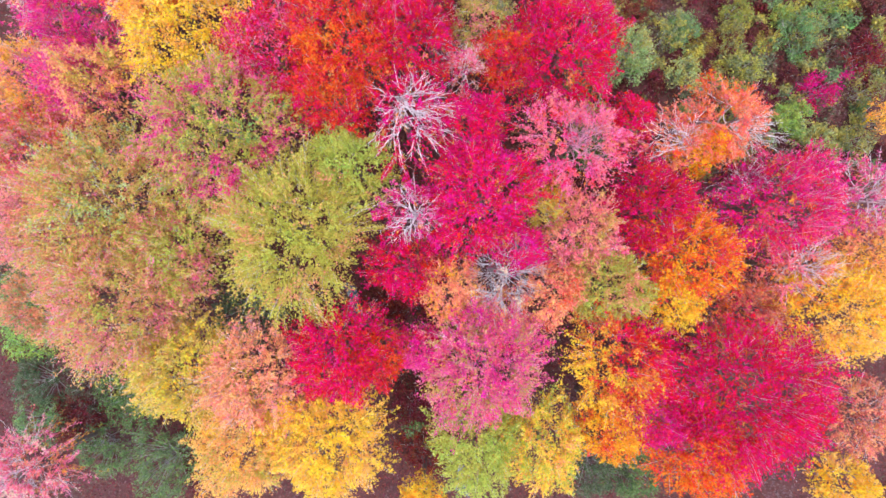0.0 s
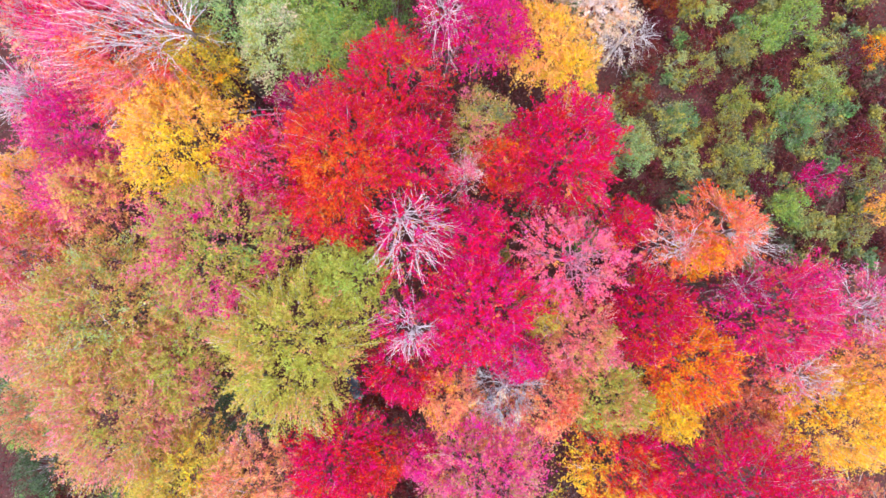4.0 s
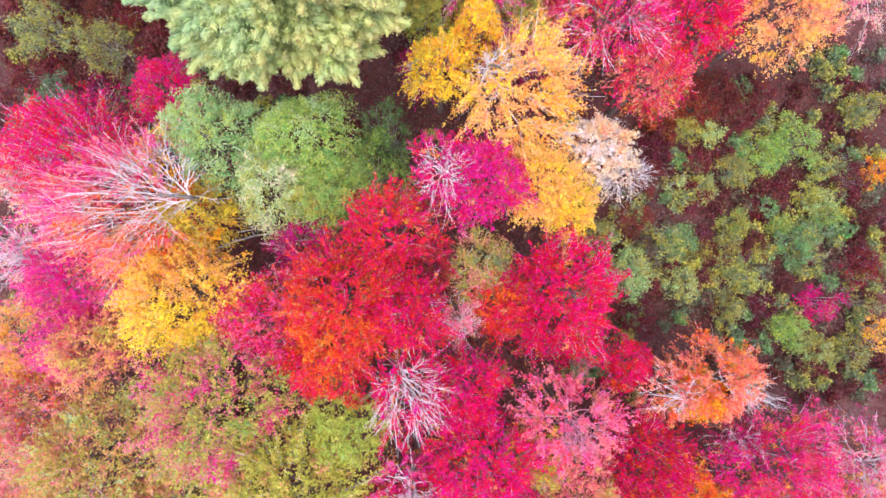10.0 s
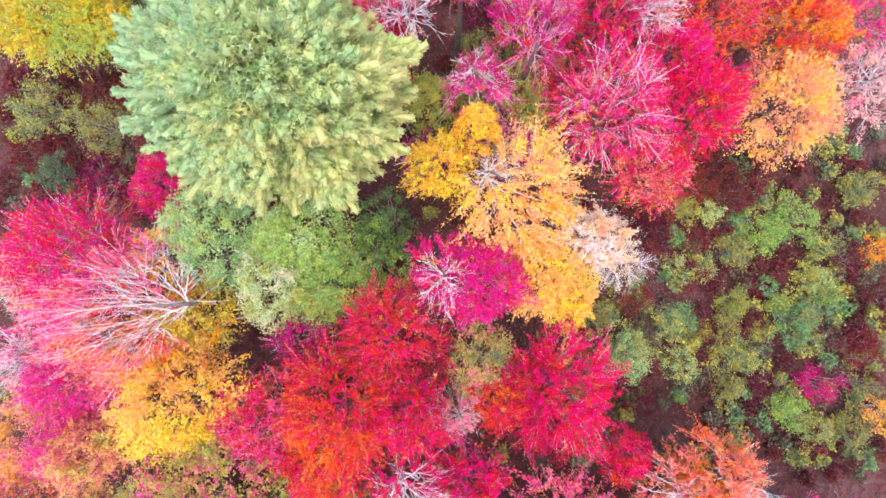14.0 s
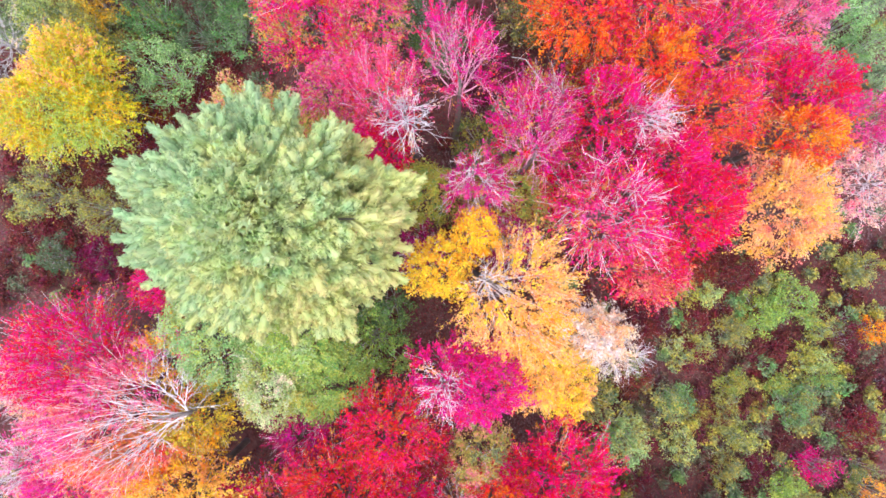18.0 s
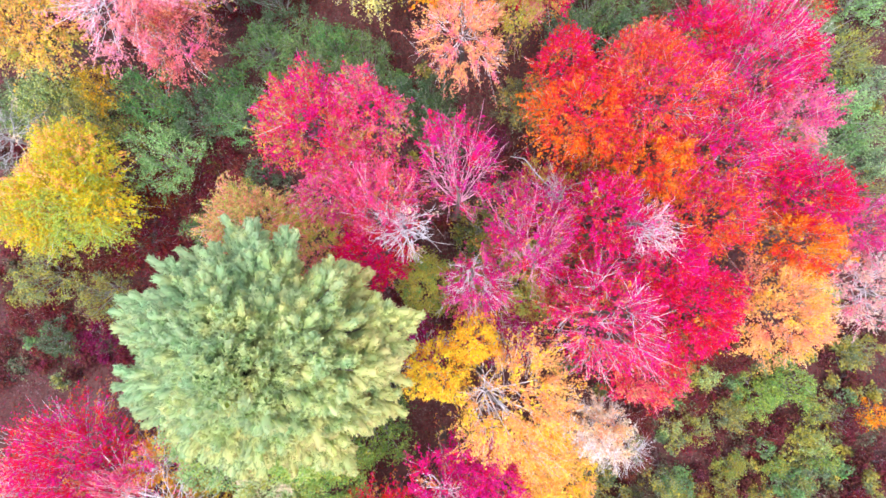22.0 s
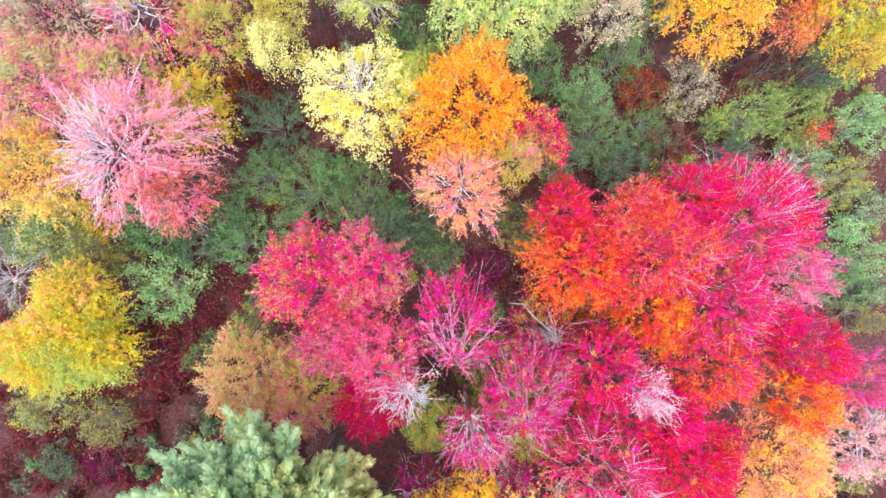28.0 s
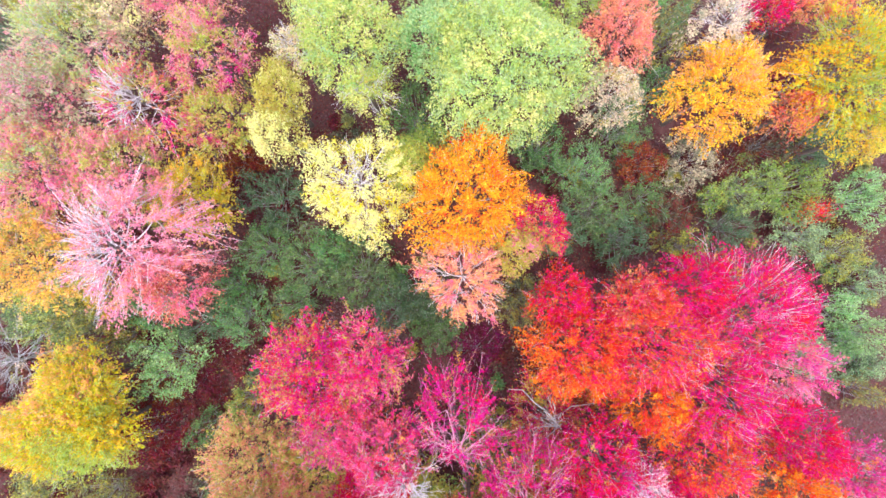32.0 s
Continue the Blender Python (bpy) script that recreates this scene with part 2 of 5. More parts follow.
def broadleaf(name, label, x, y, height, radius, colours, lean=(0, 0), bare=0.0, spot=None, bark=WHITISH,
              flat=0.32, leaf=0.14, dense=1.0, group="trees of the autumn wood", category="tree", twig=1.0, patch=0.5, glow=0.42, sx=1.0, ragged=0.16, hub=(0, 0), limb=1.0, fork_at=None):
    """A broad-leaved tree: trunk, limbs with their branches and twigs, and a crown of single leaves along the twigs.
    hub: where the limbs fork, fork_at: how high, as a share of the height, and bare: share of leafless twigs; spot: (x, y, radius) of a leafless patch, in crown radii."""
    COUNT[0] += 1
    CROWNS.append((x, y, radius))
    if len(colours) == 3 and lean == (0, 0):
        colours = (colours[1], colours[0], colours[2])
    rng = np.random.default_rng(1000 + COUNT[0])
    n1 = int(np.clip(5 + radius * 1.1, 5, 11))
    n2 = int(np.clip(5.0 * radius ** 1.5, 12, 90))
    n3 = int(np.clip(36 * radius ** 2 * dense, 100, 950))
    wob = [rng.uniform(0, 6.28) for _ in range(3)]
    outline = lambda a: 1 + ragged * (0.5 * np.sin(2 * a + wob[0]) + 0.6 * np.sin(3 * a + wob[1]) + 0.5 * np.sin(5 * a + wob[2]))
    # maples carry their leaves in sprays that radiate from the fork
    sprays = name == "maple_tree" and radius > 1.9
    ridge = lambda a: 1 - np.abs(np.sin((5 + int(radius * 0.9)) * a + 1.3 * np.sin(3 * a + wob[2]) + wob[0]))
    smooth_outline = outline
    if sprays:
        outline = lambda a: smooth_outline(a) * (0.93 + 0.25 * ridge(a) ** 1.5)
    low = height * (1 - flat)
    dome = lambda p: height - (height - low) * np.minimum((p ** 2).sum(-1), 1.4)
    spread = lambda p: p * outline(np.arctan2(p[:, 1], p[:, 0]))[:, None] * radius * np.array([sx, 1 / sx])
    # plan of limbs, branches and twigs
    p1 = disc(n1, rng, 0.3) * 0.62
    p2 = disc(n2, rng, 0.35) * 0.9
    p3 = disc(n3, rng, 0.7)
    edge = np.linalg.norm(p3, axis=1) > 0.82
    p3[edge] *= rng.uniform(0.84, 1.12, edge.sum())[:, None]
    own2, own1 = nearest(p3, p2), nearest(p2, p1)
    radius *= 1.05
    airy = bool(spot) or bare >= 0.4
    fork_at = fork_at or (0.78 if airy else 0.6)
    bump2 = rng.normal(0, 0.032 * height * flat / 0.32, n2)
    z3 = dome(p3) + bump2[own2] + rng.normal(0, 0.02 * height, n3)
    if sprays:
        z3 += 0.028 * height * (ridge(np.arctan2(p3[:, 1], p3[:, 0])) - 0.4) * np.minimum(1, 1.6 * np.linalg.norm(p3, axis=1))
    under = rng.random(n3) < 0.14 + 0.2 * (p3 ** 2).sum(1)
    z3[under] -= rng.uniform(0.05, 0.26, under.sum()) * height
    t3 = np.column_stack([spread(p3), z3])
    fork = np.array(hub) * radius
    t2 = np.column_stack([fork + (spread(p2) - fork) * 0.74, dome(p2) + bump2 - rng.uniform(*((0.05, 0.09) if airy else (0.09, 0.13)), n2) * height])
    t1 = np.column_stack([fork + (spread(p1) - fork) * 0.8, dome(p1) - rng.uniform(*((0.10, 0.16) if airy else (0.18, 0.25)), n1) * height])
    stand = np.column_stack([fork[0] + rng.normal(0, 0.05, n1), fork[1] + rng.normal(0, 0.05, n1), np.linspace(fork_at - 0.14, fork_at, n1) * height])
    root = new(name)
    root.location = (x, y, 0)
    tagged(root, label, category, group)
    bk = bark_material(bark)
    old = bark_material(bark if spot or bare > 0.4 else OLDBARK)
    thick = 0.05 + 0.011 * height
    v, q = join([tubes([[*fork, -0.3]], [[fork[0] + 0.1, fork[1] + 0.05, height * 0.25]], [[*fork, height * fork_at]], thick * 1.25, thick * 0.55, 8, 9),
                 tubes([[*fork, height * (fork_at - 0.01)]], [[fork[0] + 0.1, fork[1] + 0.1, height * (fork_at + 0.05)]], [[*(t1[0, :2] + fork) * 0.5, height * (fork_at + 0.09)]], thick * 0.56, thick * 0.25, 5, 7)])
    part("trunk", quad_mesh("trunk", v, q, bark_material(OLDBARK if colours[0] != CREAM or bare < 0.9 else bark), True), root)
    m1 = stand * 0.45 + t1 * 0.55
    m1 += rng.normal(0, 0.05 * radius, m1.shape)
    m1[:, 2] -= 0.04 * height
    m2 = t1[own1] * 0.4 + t2 * 0.6 + np.array([0, 0, -0.015 * height])
    m2 += rng.normal(0, 0.07 * radius, m2.shape)
    start = t2[own2]
    gap = np.zeros(n3, bool)
    if spot:
        gap = np.linalg.norm(p3 - np.array(spot[:2]), axis=1) < spot[2] * rng.uniform(0.75, 1.2, n3)
    leafless = gap | (rng.random(n3) < bare)
    # leafless twigs are fewer, longer and arch outwards
    drop = leafless & (rng.random(n3) < 0.35)
    deep = t1[own1[own2]]
    hold = np.array([*fork, 0.86 * height])
    start = np.where(leafless[:, None], start * 0.36 + deep * 0.48 + hold * 0.16 if airy else start * 0.4 + deep * 0.6, start * 0.68 + deep * 0.32 if sprays else start)
    m3 = start * 0.45 + t3 * 0.55 + rng.normal(0, 0.10, t3.shape)
    m3[:, 2] += np.where(leafless, 0.16 * np.linalg.norm(t3 - start, axis=1), -0.05)
    t3[leafless] += rng.normal(0, 0.12, (leafless.sum(), 3)) + np.array([0, 0, 0.35])
    open_top = airy
    own_limb = own1[own2]
    shown = (~drop) & ((leafless & (np.arange(n3) % (3 if airy else 2) == 0)) | (np.arange(n3) % 3 == 0))
    for k in range(n1):
        pieces = [tubes(stand[k:k + 1], m1[k:k + 1], t1[k:k + 1], limb * thick * (0.22 if airy else 0.5), limb * thick * 0.12, 5, 5)]
        b2 = own1 == k
        if b2.any():
            pieces.append(tubes(t1[own1[b2]], m2[b2], t2[b2], limb * (0.014 + thick * 0.045), 0.012 * twig, 3, 3))
        pale = sum(len(piece[1]) for piece in pieces)
        for some, segs in ((leafless, 2), (~leafless, 1)):
            b3 = (own_limb == k) & shown & some
            if b3.any():
                over = unit(t3[b3] - start[b3]) * (0.0 if segs == 2 else 0.30 if sprays else 0.16)
                pieces.append(tubes(start[b3], m3[b3], t3[b3] + over, (0.015 if segs == 2 else 0.012) * twig, 0.006 * twig, segs, 3))
                if segs == 2:
                    # side shoots that fork off the bare twigs
                    for u in (0.4, 0.68):
                        node_at = start[b3] * (1 - u) ** 2 + 2 * u * (1 - u) * m3[b3] + u ** 2 * t3[b3]
                        reach = np.linalg.norm(t3[b3] - start[b3], axis=1)[:, None]
                        shoot = unit(t3[b3] - start[b3] + rng.normal(0, 0.42, node_at.shape) * reach) * reach * rng.uniform(0.25, 0.55, reach.shape)
                        pieces.append(tubes(node_at, node_at + shoot * 0.5 + rng.normal(0, 0.05, shoot.shape), node_at + shoot, 0.010 * twig, 0.005 * twig, 2, 3))
        v, q = join(pieces)
        part("limb", quad_mesh("limb", v, q, old, True, bk, pale), root)
    if open_top:
        aim = disc(9, rng, 0.4) * 0.95
        if spot:
            aim = np.array(spot[:2]) + disc(8, rng, 0.4) * spot[2] * 1.05
        goals = np.column_stack([spread(aim), dome(aim) + 0.35])
        point = np.array([*fork, height * (fork_at if airy else 0.5)])
        strong = bool(spot) or bare >= 0.4
        for v, q in branchwork(rng, point, goals, (0.034 if strong else 0.026) * limb * (0.75 + 0.25 * twig), 6 if strong else 5):
            part("limb", quad_mesh("limb", v, q, bk, True), root)
    # leaves along the outer part of each twig
    per = 32
    keep = np.repeat(np.flatnonzero(~leafless), per)
    # leafless twigs keep some leaves low down, under the bare ends
    low_leaf = np.repeat(np.flatnonzero(leafless & (rng.random(n3) < (0.0 if bare > 0.9 else 0.4 if spot else 0.65))), per // 2)
    u = np.concatenate([rng.uniform(0.2, 1.03, len(keep)), rng.uniform(0.15, 0.72, len(low_leaf))])[:, None]
    keep = np.concatenate([keep, low_leaf])
    if len(keep):
        at = start[keep] * (1 - u) ** 2 + 2 * u * (1 - u) * m3[keep] + u ** 2 * t3[keep]
        way = unit(t3[keep] - start[keep])
        at += rng.normal(0, 0.10 if sprays else 0.14, at.shape) * (1.3 - 0.6 * u)
        at[len(at) - len(low_leaf):, 2] -= 0.25
        d = way * 0.9 + rng.normal(0, 0.28 if sprays else 0.42, at.shape)
        d[:, 2] *= 0.7
        up = np.array([0, 0, 1.0]) + rng.normal(0, 0.34, at.shape)
        size = leaf * rng.uniform(0.6, 1.25, len(keep))
        v, q = leaf_quads(at, d, up, size * (1.9 if sprays else 1.45), size * (0.72 if sprays else 0.86))
        mat = leaf_material(colours, tuple(g / radius for g in lean), patch=patch, glow=glow)
        tris = v.reshape(-1, 4, 3)[:, 1:]
        # leaves that close the roof of a full crown between the twigs
        more = 0 if airy else int(0.22 * len(keep) * (1 - bare))
        if more:
            pf = disc(more, rng, 0.8) * 0.97
            roof = np.column_stack([spread(pf), dome(pf) - rng.uniform(0.0, 0.06, more) * height])
            df = np.column_stack([pf, np.full(more, -0.15)]) + rng.normal(0, 0.25, (more, 3))
            size = leaf * rng.uniform(0.6, 1.25, more)
            fill = leaf_quads(roof, df, np.array([0, 0, 1.0]) + rng.normal(0, 0.34, roof.shape), size * 1.7, size * 0.8)[0]
            tris = np.concatenate([tris, fill.reshape(-1, 4, 3)[:, 1:]])
        main = colours[len(colours) // 2]
        inner = np.concatenate([under[keep], np.zeros(more, bool)]) & (main in (CRIMSON, MAGENTA, RED, ORANGE, PINK))
        part("crown", tri_mesh("crown", tris[~inner].reshape(-1, 3), mat), root)
        if inner.any():
            shaded = leaf_material((OLIVE, SALMON, GOLD, main), patch=0.7, glow=glow)
            part("inner_leaves", tri_mesh("inner_leaves", tris[inner].reshape(-1, 3), shaded), root, "olive and orange leaves inside the crown")
    return root


def pine(label, x, y, height, radius):
    """A tall white pine: tiers of boughs that overlap like shingles, each a fan of rounded plumes of needles."""
    rng = np.random.default_rng(77)
    root = new("pine_tree")
    root.location = (x, y, 0)
    tagged(root, label, "tree", "trees of the autumn wood")
    bk = bark_material(OLDBARK)
    v, q = tubes([[0, 0, -0.3]], [[0.15, 0.1, height * 0.5]], [[0, 0, height * 0.95]], 0.42, 0.05, 14, 10)
    part("trunk", quad_mesh("trunk", v, q, bk, True), root)
    needles = leaf_material(NEEDLES, (0.055, -0.035), 0.4, 1.2, 0.55, speck=0.2)
    # the crown is wide on two sides, short on one, and has a deep notch
    lobes = lambda a: 0.97 + 0.11 * math.cos(2 * (a - 2.97)) + 0.06 * math.sin(a) + 0.035 * math.sin(7 * a + 1.0) + 0.03 * math.sin(11 * a) - 0.36 * math.exp(-((a - 1.13) / 0.17) ** 2)
    slope = lambda rho: height - 0.5 - 0.235 * height * rho ** 1.7
    tiers = ((0.92, 23, 2.6), (1.0, 25, 0.7), (0.90, 23, 0.1), (0.79, 20, 0.0), (0.67, 18, 0.0), (0.55, 15, 0.0), (0.43, 12, 0.0), (0.31, 9, 0.0), (0.19, 6, 0.0), (0.07, 3, 0.0))
    ring, row = np.meshgrid(np.arange(7) * 2 * math.pi / 7, np.linspace(0.0, 1.0, 7), indexing="xy")
    i0, k0 = np.meshgrid(np.arange(6), np.arange(7), indexing="ij")
    core_quads = np.stack([i0 * 7 + k0, i0 * 7 + (k0 + 1) % 7, (i0 + 1) * 7 + (k0 + 1) % 7, (i0 + 1) * 7 + k0], -1).reshape(-1, 4)
    ring, row = ring.ravel(), row.ravel()
    per = 56
    for w, (rho, n, lower) in enumerate(tiers):
        for k in range(n):
            a = ((k + rng.uniform(-0.45, 0.45)) * 2 * math.pi / n + w * 0.9 + math.pi) % (2 * math.pi) - math.pi
            reach = rho * radius * lobes(a) * rng.uniform(0.86, 1.06)
            out = np.array([math.cos(a), math.sin(a), 0.0])
            side = np.array([-out[1], out[0], 0.0])
            end = out * reach + np.array([0, 0, slope(rho) - lower * rng.uniform(0.6, 1.3) + rng.normal(0, 0.34)])
            base = np.array([0, 0, max(end[2] - 0.25 * reach - 0.5, height * 0.33)])
            mid = base * 0.4 + end * 0.6 - np.array([0, 0, 0.06 * reach])
            bough = part("bough", quad_mesh("bough", *tubes([base], [mid], [end], 0.04 + 0.012 * reach, 0.025, 5, 4), bk, True), root)
            # plumes: pairs along the bough and one at its tip
            fan = max(0.9, min(2.2, reach * 0.55))
            count = 19 if rho > 0.5 else 15
            plumes = []
            for i in range(count):
                back = (i / count) ** 0.9
                hand = 0.0 if i == 0 else (-1) ** i * rng.uniform(0.25, 1.0)
                width = (0.14 + 0.85 * min(back * 1.6, 1.0)) * min(0.62, 0.25 + reach * 0.09)
                foot = end - out * (fan * back + 0.25) + side * hand * width + np.array([0, 0, 0.16 * back * fan + rng.normal(0, 0.09)])
                way = unit(out * (0.15 + 0.8 * rho) + side * hand * 0.45 + np.array([0, 0, 0.92 - 0.56 * rho]) + rng.normal(0, 0.2, 3))
                long = rng.uniform(0.7, 1.1) * (1.25 if i == 0 else 1.0)
                fat = rng.uniform(0.19, 0.29)
                e1 = unit(np.cross(way, np.array([0.13, 0.21, 0.9])))
                e2 = np.cross(way, e1)
                spoke = e1 * np.cos(ring)[:, None] + e2 * np.sin(ring)[:, None]
                hull = 0.72 * fat * np.sqrt(np.clip(1 - ((row - 0.55) / 0.56) ** 2, 0.0, 1)) * (1 + 0.2 * np.sin(3 * ring + 8 * row + i) + 0.16 * np.sin(2 * ring - 13 * row + 2 * i))
                plumes.append((foot + way * (row * long)[:, None] + spoke * hull[:, None], core_quads))
                g, turn = rng.uniform(0.05, 1, per) ** 0.75, rng.uniform(0, 2 * math.pi, per)
                rad = e1 * np.cos(turn)[:, None] + e2 * np.sin(turn)[:, None]
                swell = fat * np.sqrt(np.clip(1 - ((g - 0.55) / 0.56) ** 2, 0.03, 1))
                at = foot + way * (g * long)[:, None] + rad * (swell * rng.uniform(0.8, 1.2, per))[:, None]
                size = rng.uniform(0.14, 0.23, per)
                plumes.append(leaf_quads(at, way * 0.9 + rad * 0.4 + rng.normal(0, 0.3, at.shape), rad * 0.6 + way * ((g - 0.35) * 1.4)[:, None] + rng.normal(0, 0.25, at.shape), size * 1.3, size * 0.42))
            part("needle_spray", quad_mesh("needle_spray", *join(plumes), needles, True), bough)
    return root


def shrub_shape(rng, height, radius, dense, leaf, bare=0.0):
    """Stems, each with its twigs, and the leaves of a low shrub, as arrays."""
    n2 = int(np.clip(9 * radius ** 1.4, 7, 40))
    n3 = int(np.clip(46 * radius ** 2 * dense, 26, 420))
    p2, p3 = disc(n2, rng, 0.5) * 0.85, disc(n3, rng, 0.9)
    own = nearest(p3, p2)
    lift = rng.normal(0, 0.14, n2)
    wob = rng.uniform(0, 6.28, 2)
    outline = lambda p: p * (1 + 0.16 * np.sin(3 * np.arctan2(p[:, 1], p[:, 0]) + wob[0]) + 0.12 * np.sin(5 * np.arctan2(p[:, 1], p[:, 0]) + wob[1]))[:, None] * radius
    t2 = np.column_stack([outline(p2), height * (0.62 + lift * 0.8 - 0.25 * (p2 ** 2).sum(1))])
    z3 = height * (0.96 + lift[own] - 0.45 * np.minimum((p3 ** 2).sum(1), 1.3)) - (rng.random(n3) < 0.3) * rng.uniform(0.1, 0.5, n3) * height
    t3 = np.column_stack([outline(p3), np.maximum(z3, 0.08)])
    foot = rng.normal(0, 0.10 * radius, (n2, 3)) * np.array([1, 1, 0]) - np.array([0, 0, 0.1])
    start = t2[own]
    mid = (start + t3) / 2 + rng.normal(0, 0.05, t3.shape)
    bunch = nearest(p2, disc(5, rng, 0.3) * 0.7)
    stems = []
    for k in range(5):
        b2, b3 = bunch == k, bunch[own] == k
        if b2.any():
            pieces = [tubes(foot[b2], foot[b2] * 0.4 + t2[b2] * 0.6 + np.array([0, 0, 0.1]), t2[b2], 0.035, 0.018, 2, 3)]
            if b3.any():
                b3 &= np.arange(n3) % 3 == 0
                pieces.append(tubes(start[b3], mid[b3], t3[b3], 0.014, 0.007, 1, 3))
            stems.append(join(pieces))
    keep = np.repeat(np.flatnonzero(rng.random(n3) >= bare), 17)
    u = rng.uniform(0.1, 1.1, len(keep))[:, None]
    at = start[keep] * (1 - u) ** 2 + 2 * u * (1 - u) * mid[keep] + u ** 2 * t3[keep] + rng.normal(0, 0.13, (len(keep), 3))
    at[:, 2] = np.maximum(at[:, 2], 0.05)
    size = leaf * rng.uniform(0.6, 1.25, len(keep))
    leaves = leaf_quads(at, rng.normal(0, 1, at.shape) * np.array([1, 1, 0.5]), np.array([0, 0, 1]) + rng.normal(0, 0.6, at.shape), size * 1.3, size * 0.95)
    return stems, leaves


def shrub(label, x, y, height, radius, colours, dense=1.0, leaf=0.145):
    """A low shrub: several stems from the ground, twigs, and single leaves in uneven clumps."""
    COUNT[0] += 1
    if height < 2.6:
        dense *= 1.6
    stems, leaves = shrub_shape(np.random.default_rng(5000 + COUNT[0]), height, radius, dense, leaf)
    root = new("shrub")
    root.location = (x, y, 0)
    tagged(root, label, "shrub", "shrubs of the understorey")
    bk = bark_material(ASHEN)
    for v, q in stems:
        part("stem", quad_mesh("stem", v, q, bk), root)
    part("foliage", tri_mesh("foliage", leaves[0].reshape(-1, 4, 3)[:, 1:].reshape(-1, 3), leaf_material(colours, patch=1.4, spread=2.2, vary=True, speck=0.6)), root)
    return root


# ---- the ground ----
def build_ground():
    xs = np.concatenate([[-2500, -700, -200, -80], np.linspace(-45, 45, 91), [80, 200, 700, 2500]])
    ys = np.concatenate([[-2500, -700, -200, -60], np.linspace(-30, 85, 116), [130, 250, 700, 2500]])
    gx, gy = np.meshgrid(xs, ys)
    rough = np.sin(gx * 0.9 + np.sin(gy * 0.7)) * np.cos(gy * 0.8 + 0.6 * np.sin(gx * 0.5))
    near = (np.abs(gx) < 46) & (gy > -31) & (gy < 86)
    gz = np.where(near, 0.09 * rough + 0.05 * np.sin(gx * 2.7 + gy * 1.9), 0.0) - 0.1
    v = np.stack([gx, gy, gz], -1).reshape(-1, 3)
    w = len(xs)
    i, k = np.meshgrid(np.arange(len(ys) - 1), np.arange(w - 1), indexing="ij")
    q = np.stack([i * w + k, i * w + k + 1, (i + 1) * w + k + 1, (i + 1) * w + k], -1).reshape(-1, 4)
    g = new("ground", quad_mesh("ground", v, q, ground_material(), True))
    tagged(g, "dark red-brown forest floor under fallen leaves", "ground", kind="structure")


def build_stuff(name, label, category, count, colours, size, top, cut, seed, clump):
    """Countless low leaves over the forest floor, thicker in patches."""
    rng = np.random.default_rng(seed)
    p = np.column_stack([rng.uniform(-38, 38, count), rng.uniform(-20, 78, count)])
    f = np.sin(p[:, 0] * clump + 1.7 * np.sin(p[:, 1] * clump * 0.8 + seed)) * np.cos(p[:, 1] * clump * 0.9 + 1.3 * np.sin(p[:, 0] * clump * 0.7 + seed)) + rng.normal(0, 0.2, count)
    crowns = np.array(CROWNS)
    open_sky = np.ones(count, bool)
    for cx, cy, cr in crowns:
        open_sky &= (p[:, 0] - cx) ** 2 + (p[:, 1] - cy) ** 2 > (0.25 * cr) ** 2
    keep = (f > cut) & open_sky
    p, f = p[keep], f[keep]
    fine = np.sin(p[:, 0] * 5.1 + 2 * np.sin(p[:, 1] * 2.3)) * np.sin(p[:, 1] * 4.7 + 2 * np.sin(p[:, 0] * 2.9))
    z = 0.05 + top * rng.random(len(p)) ** 0.7 * np.clip(0.35 + 0.45 * fine + 0.3 * f, 0.08, 1.2)
    at = np.column_stack([p, z])
    s = size * rng.uniform(0.6, 1.3, len(p))
    v, q = leaf_quads(at, rng.normal(0, 1, at.shape) * np.array([1, 1, 0.5]), np.array([0, 0, 1]) + rng.normal(0, 0.4, at.shape), s * 1.3, s * 1.0)
    v = v.reshape(-1, 4, 3)[:, 1:].reshape(-1, 3)
    ob = new(name, tri_mesh(name, v, leaf_material(colours, patch=0.22, spread=2.0)))
    tagged(ob, label, category, kind="stuff")



# ---- the wood ----
broadleaf("maple_tree", "pale peach maple half bare of leaves with whitish twigs", -23.75, 19.9, 14.0, 2.8, (PEACH, PINK, CREAM), bare=0.75, twig=1.2, spot=(0,0.2,0.7))
broadleaf("maple_tree", "pale pink maple nearly bare with lavender-white twigs", -23.4, 15.2, 14.5, 2.7, (PINK, MAGENTA, CREAM), bare=0.7, twig=1.3, spot=(0,0,0.7))
broadleaf("maple_tree", "magenta-pink maple with a full crown", -21.54, 14.19, 14.0, 3.41, (MAGENTA, MAGENTA, PINK), bare=0.1)
broadleaf("maple_tree", "peach and gold maple with pinkish twigs", -25.08, 10.02, 13.0, 3.16, (PEACH, PINK, GOLD), bare=0.2)
broadleaf("maple_tree", "slender bright magenta maple", -21.87, 10.05, 14.0, 2.27, (MAGENTA, PINK, PINK), bare=0.1)
broadleaf("maple_tree", "crimson maple with fine pale twigs", -21.59, 21.15, 15.0, 4.13, (CRIMSON, MAGENTA, CRIMSON), bare=0.2, hub=(0.6,-0.4))
broadleaf("maple_tree", "pink and orange maple with broad bare white limbs", -18.18, 17.97, 16.5, 4.90, (ORANGE, SALMON, PINK, MAGENTA), lean=(-0.3,0.35), spot=(0.5,0.15,0.6), bare=0.16, twig=1.4, limb=1.0, hub=(0.85,0.1))
broadleaf("maple_tree", "thin golden maple with sparse leaves", -16.67, 21.20, 13.0, 2.33, (GOLD, PEACH, YELLOW), bare=0.5, dense=0.7)
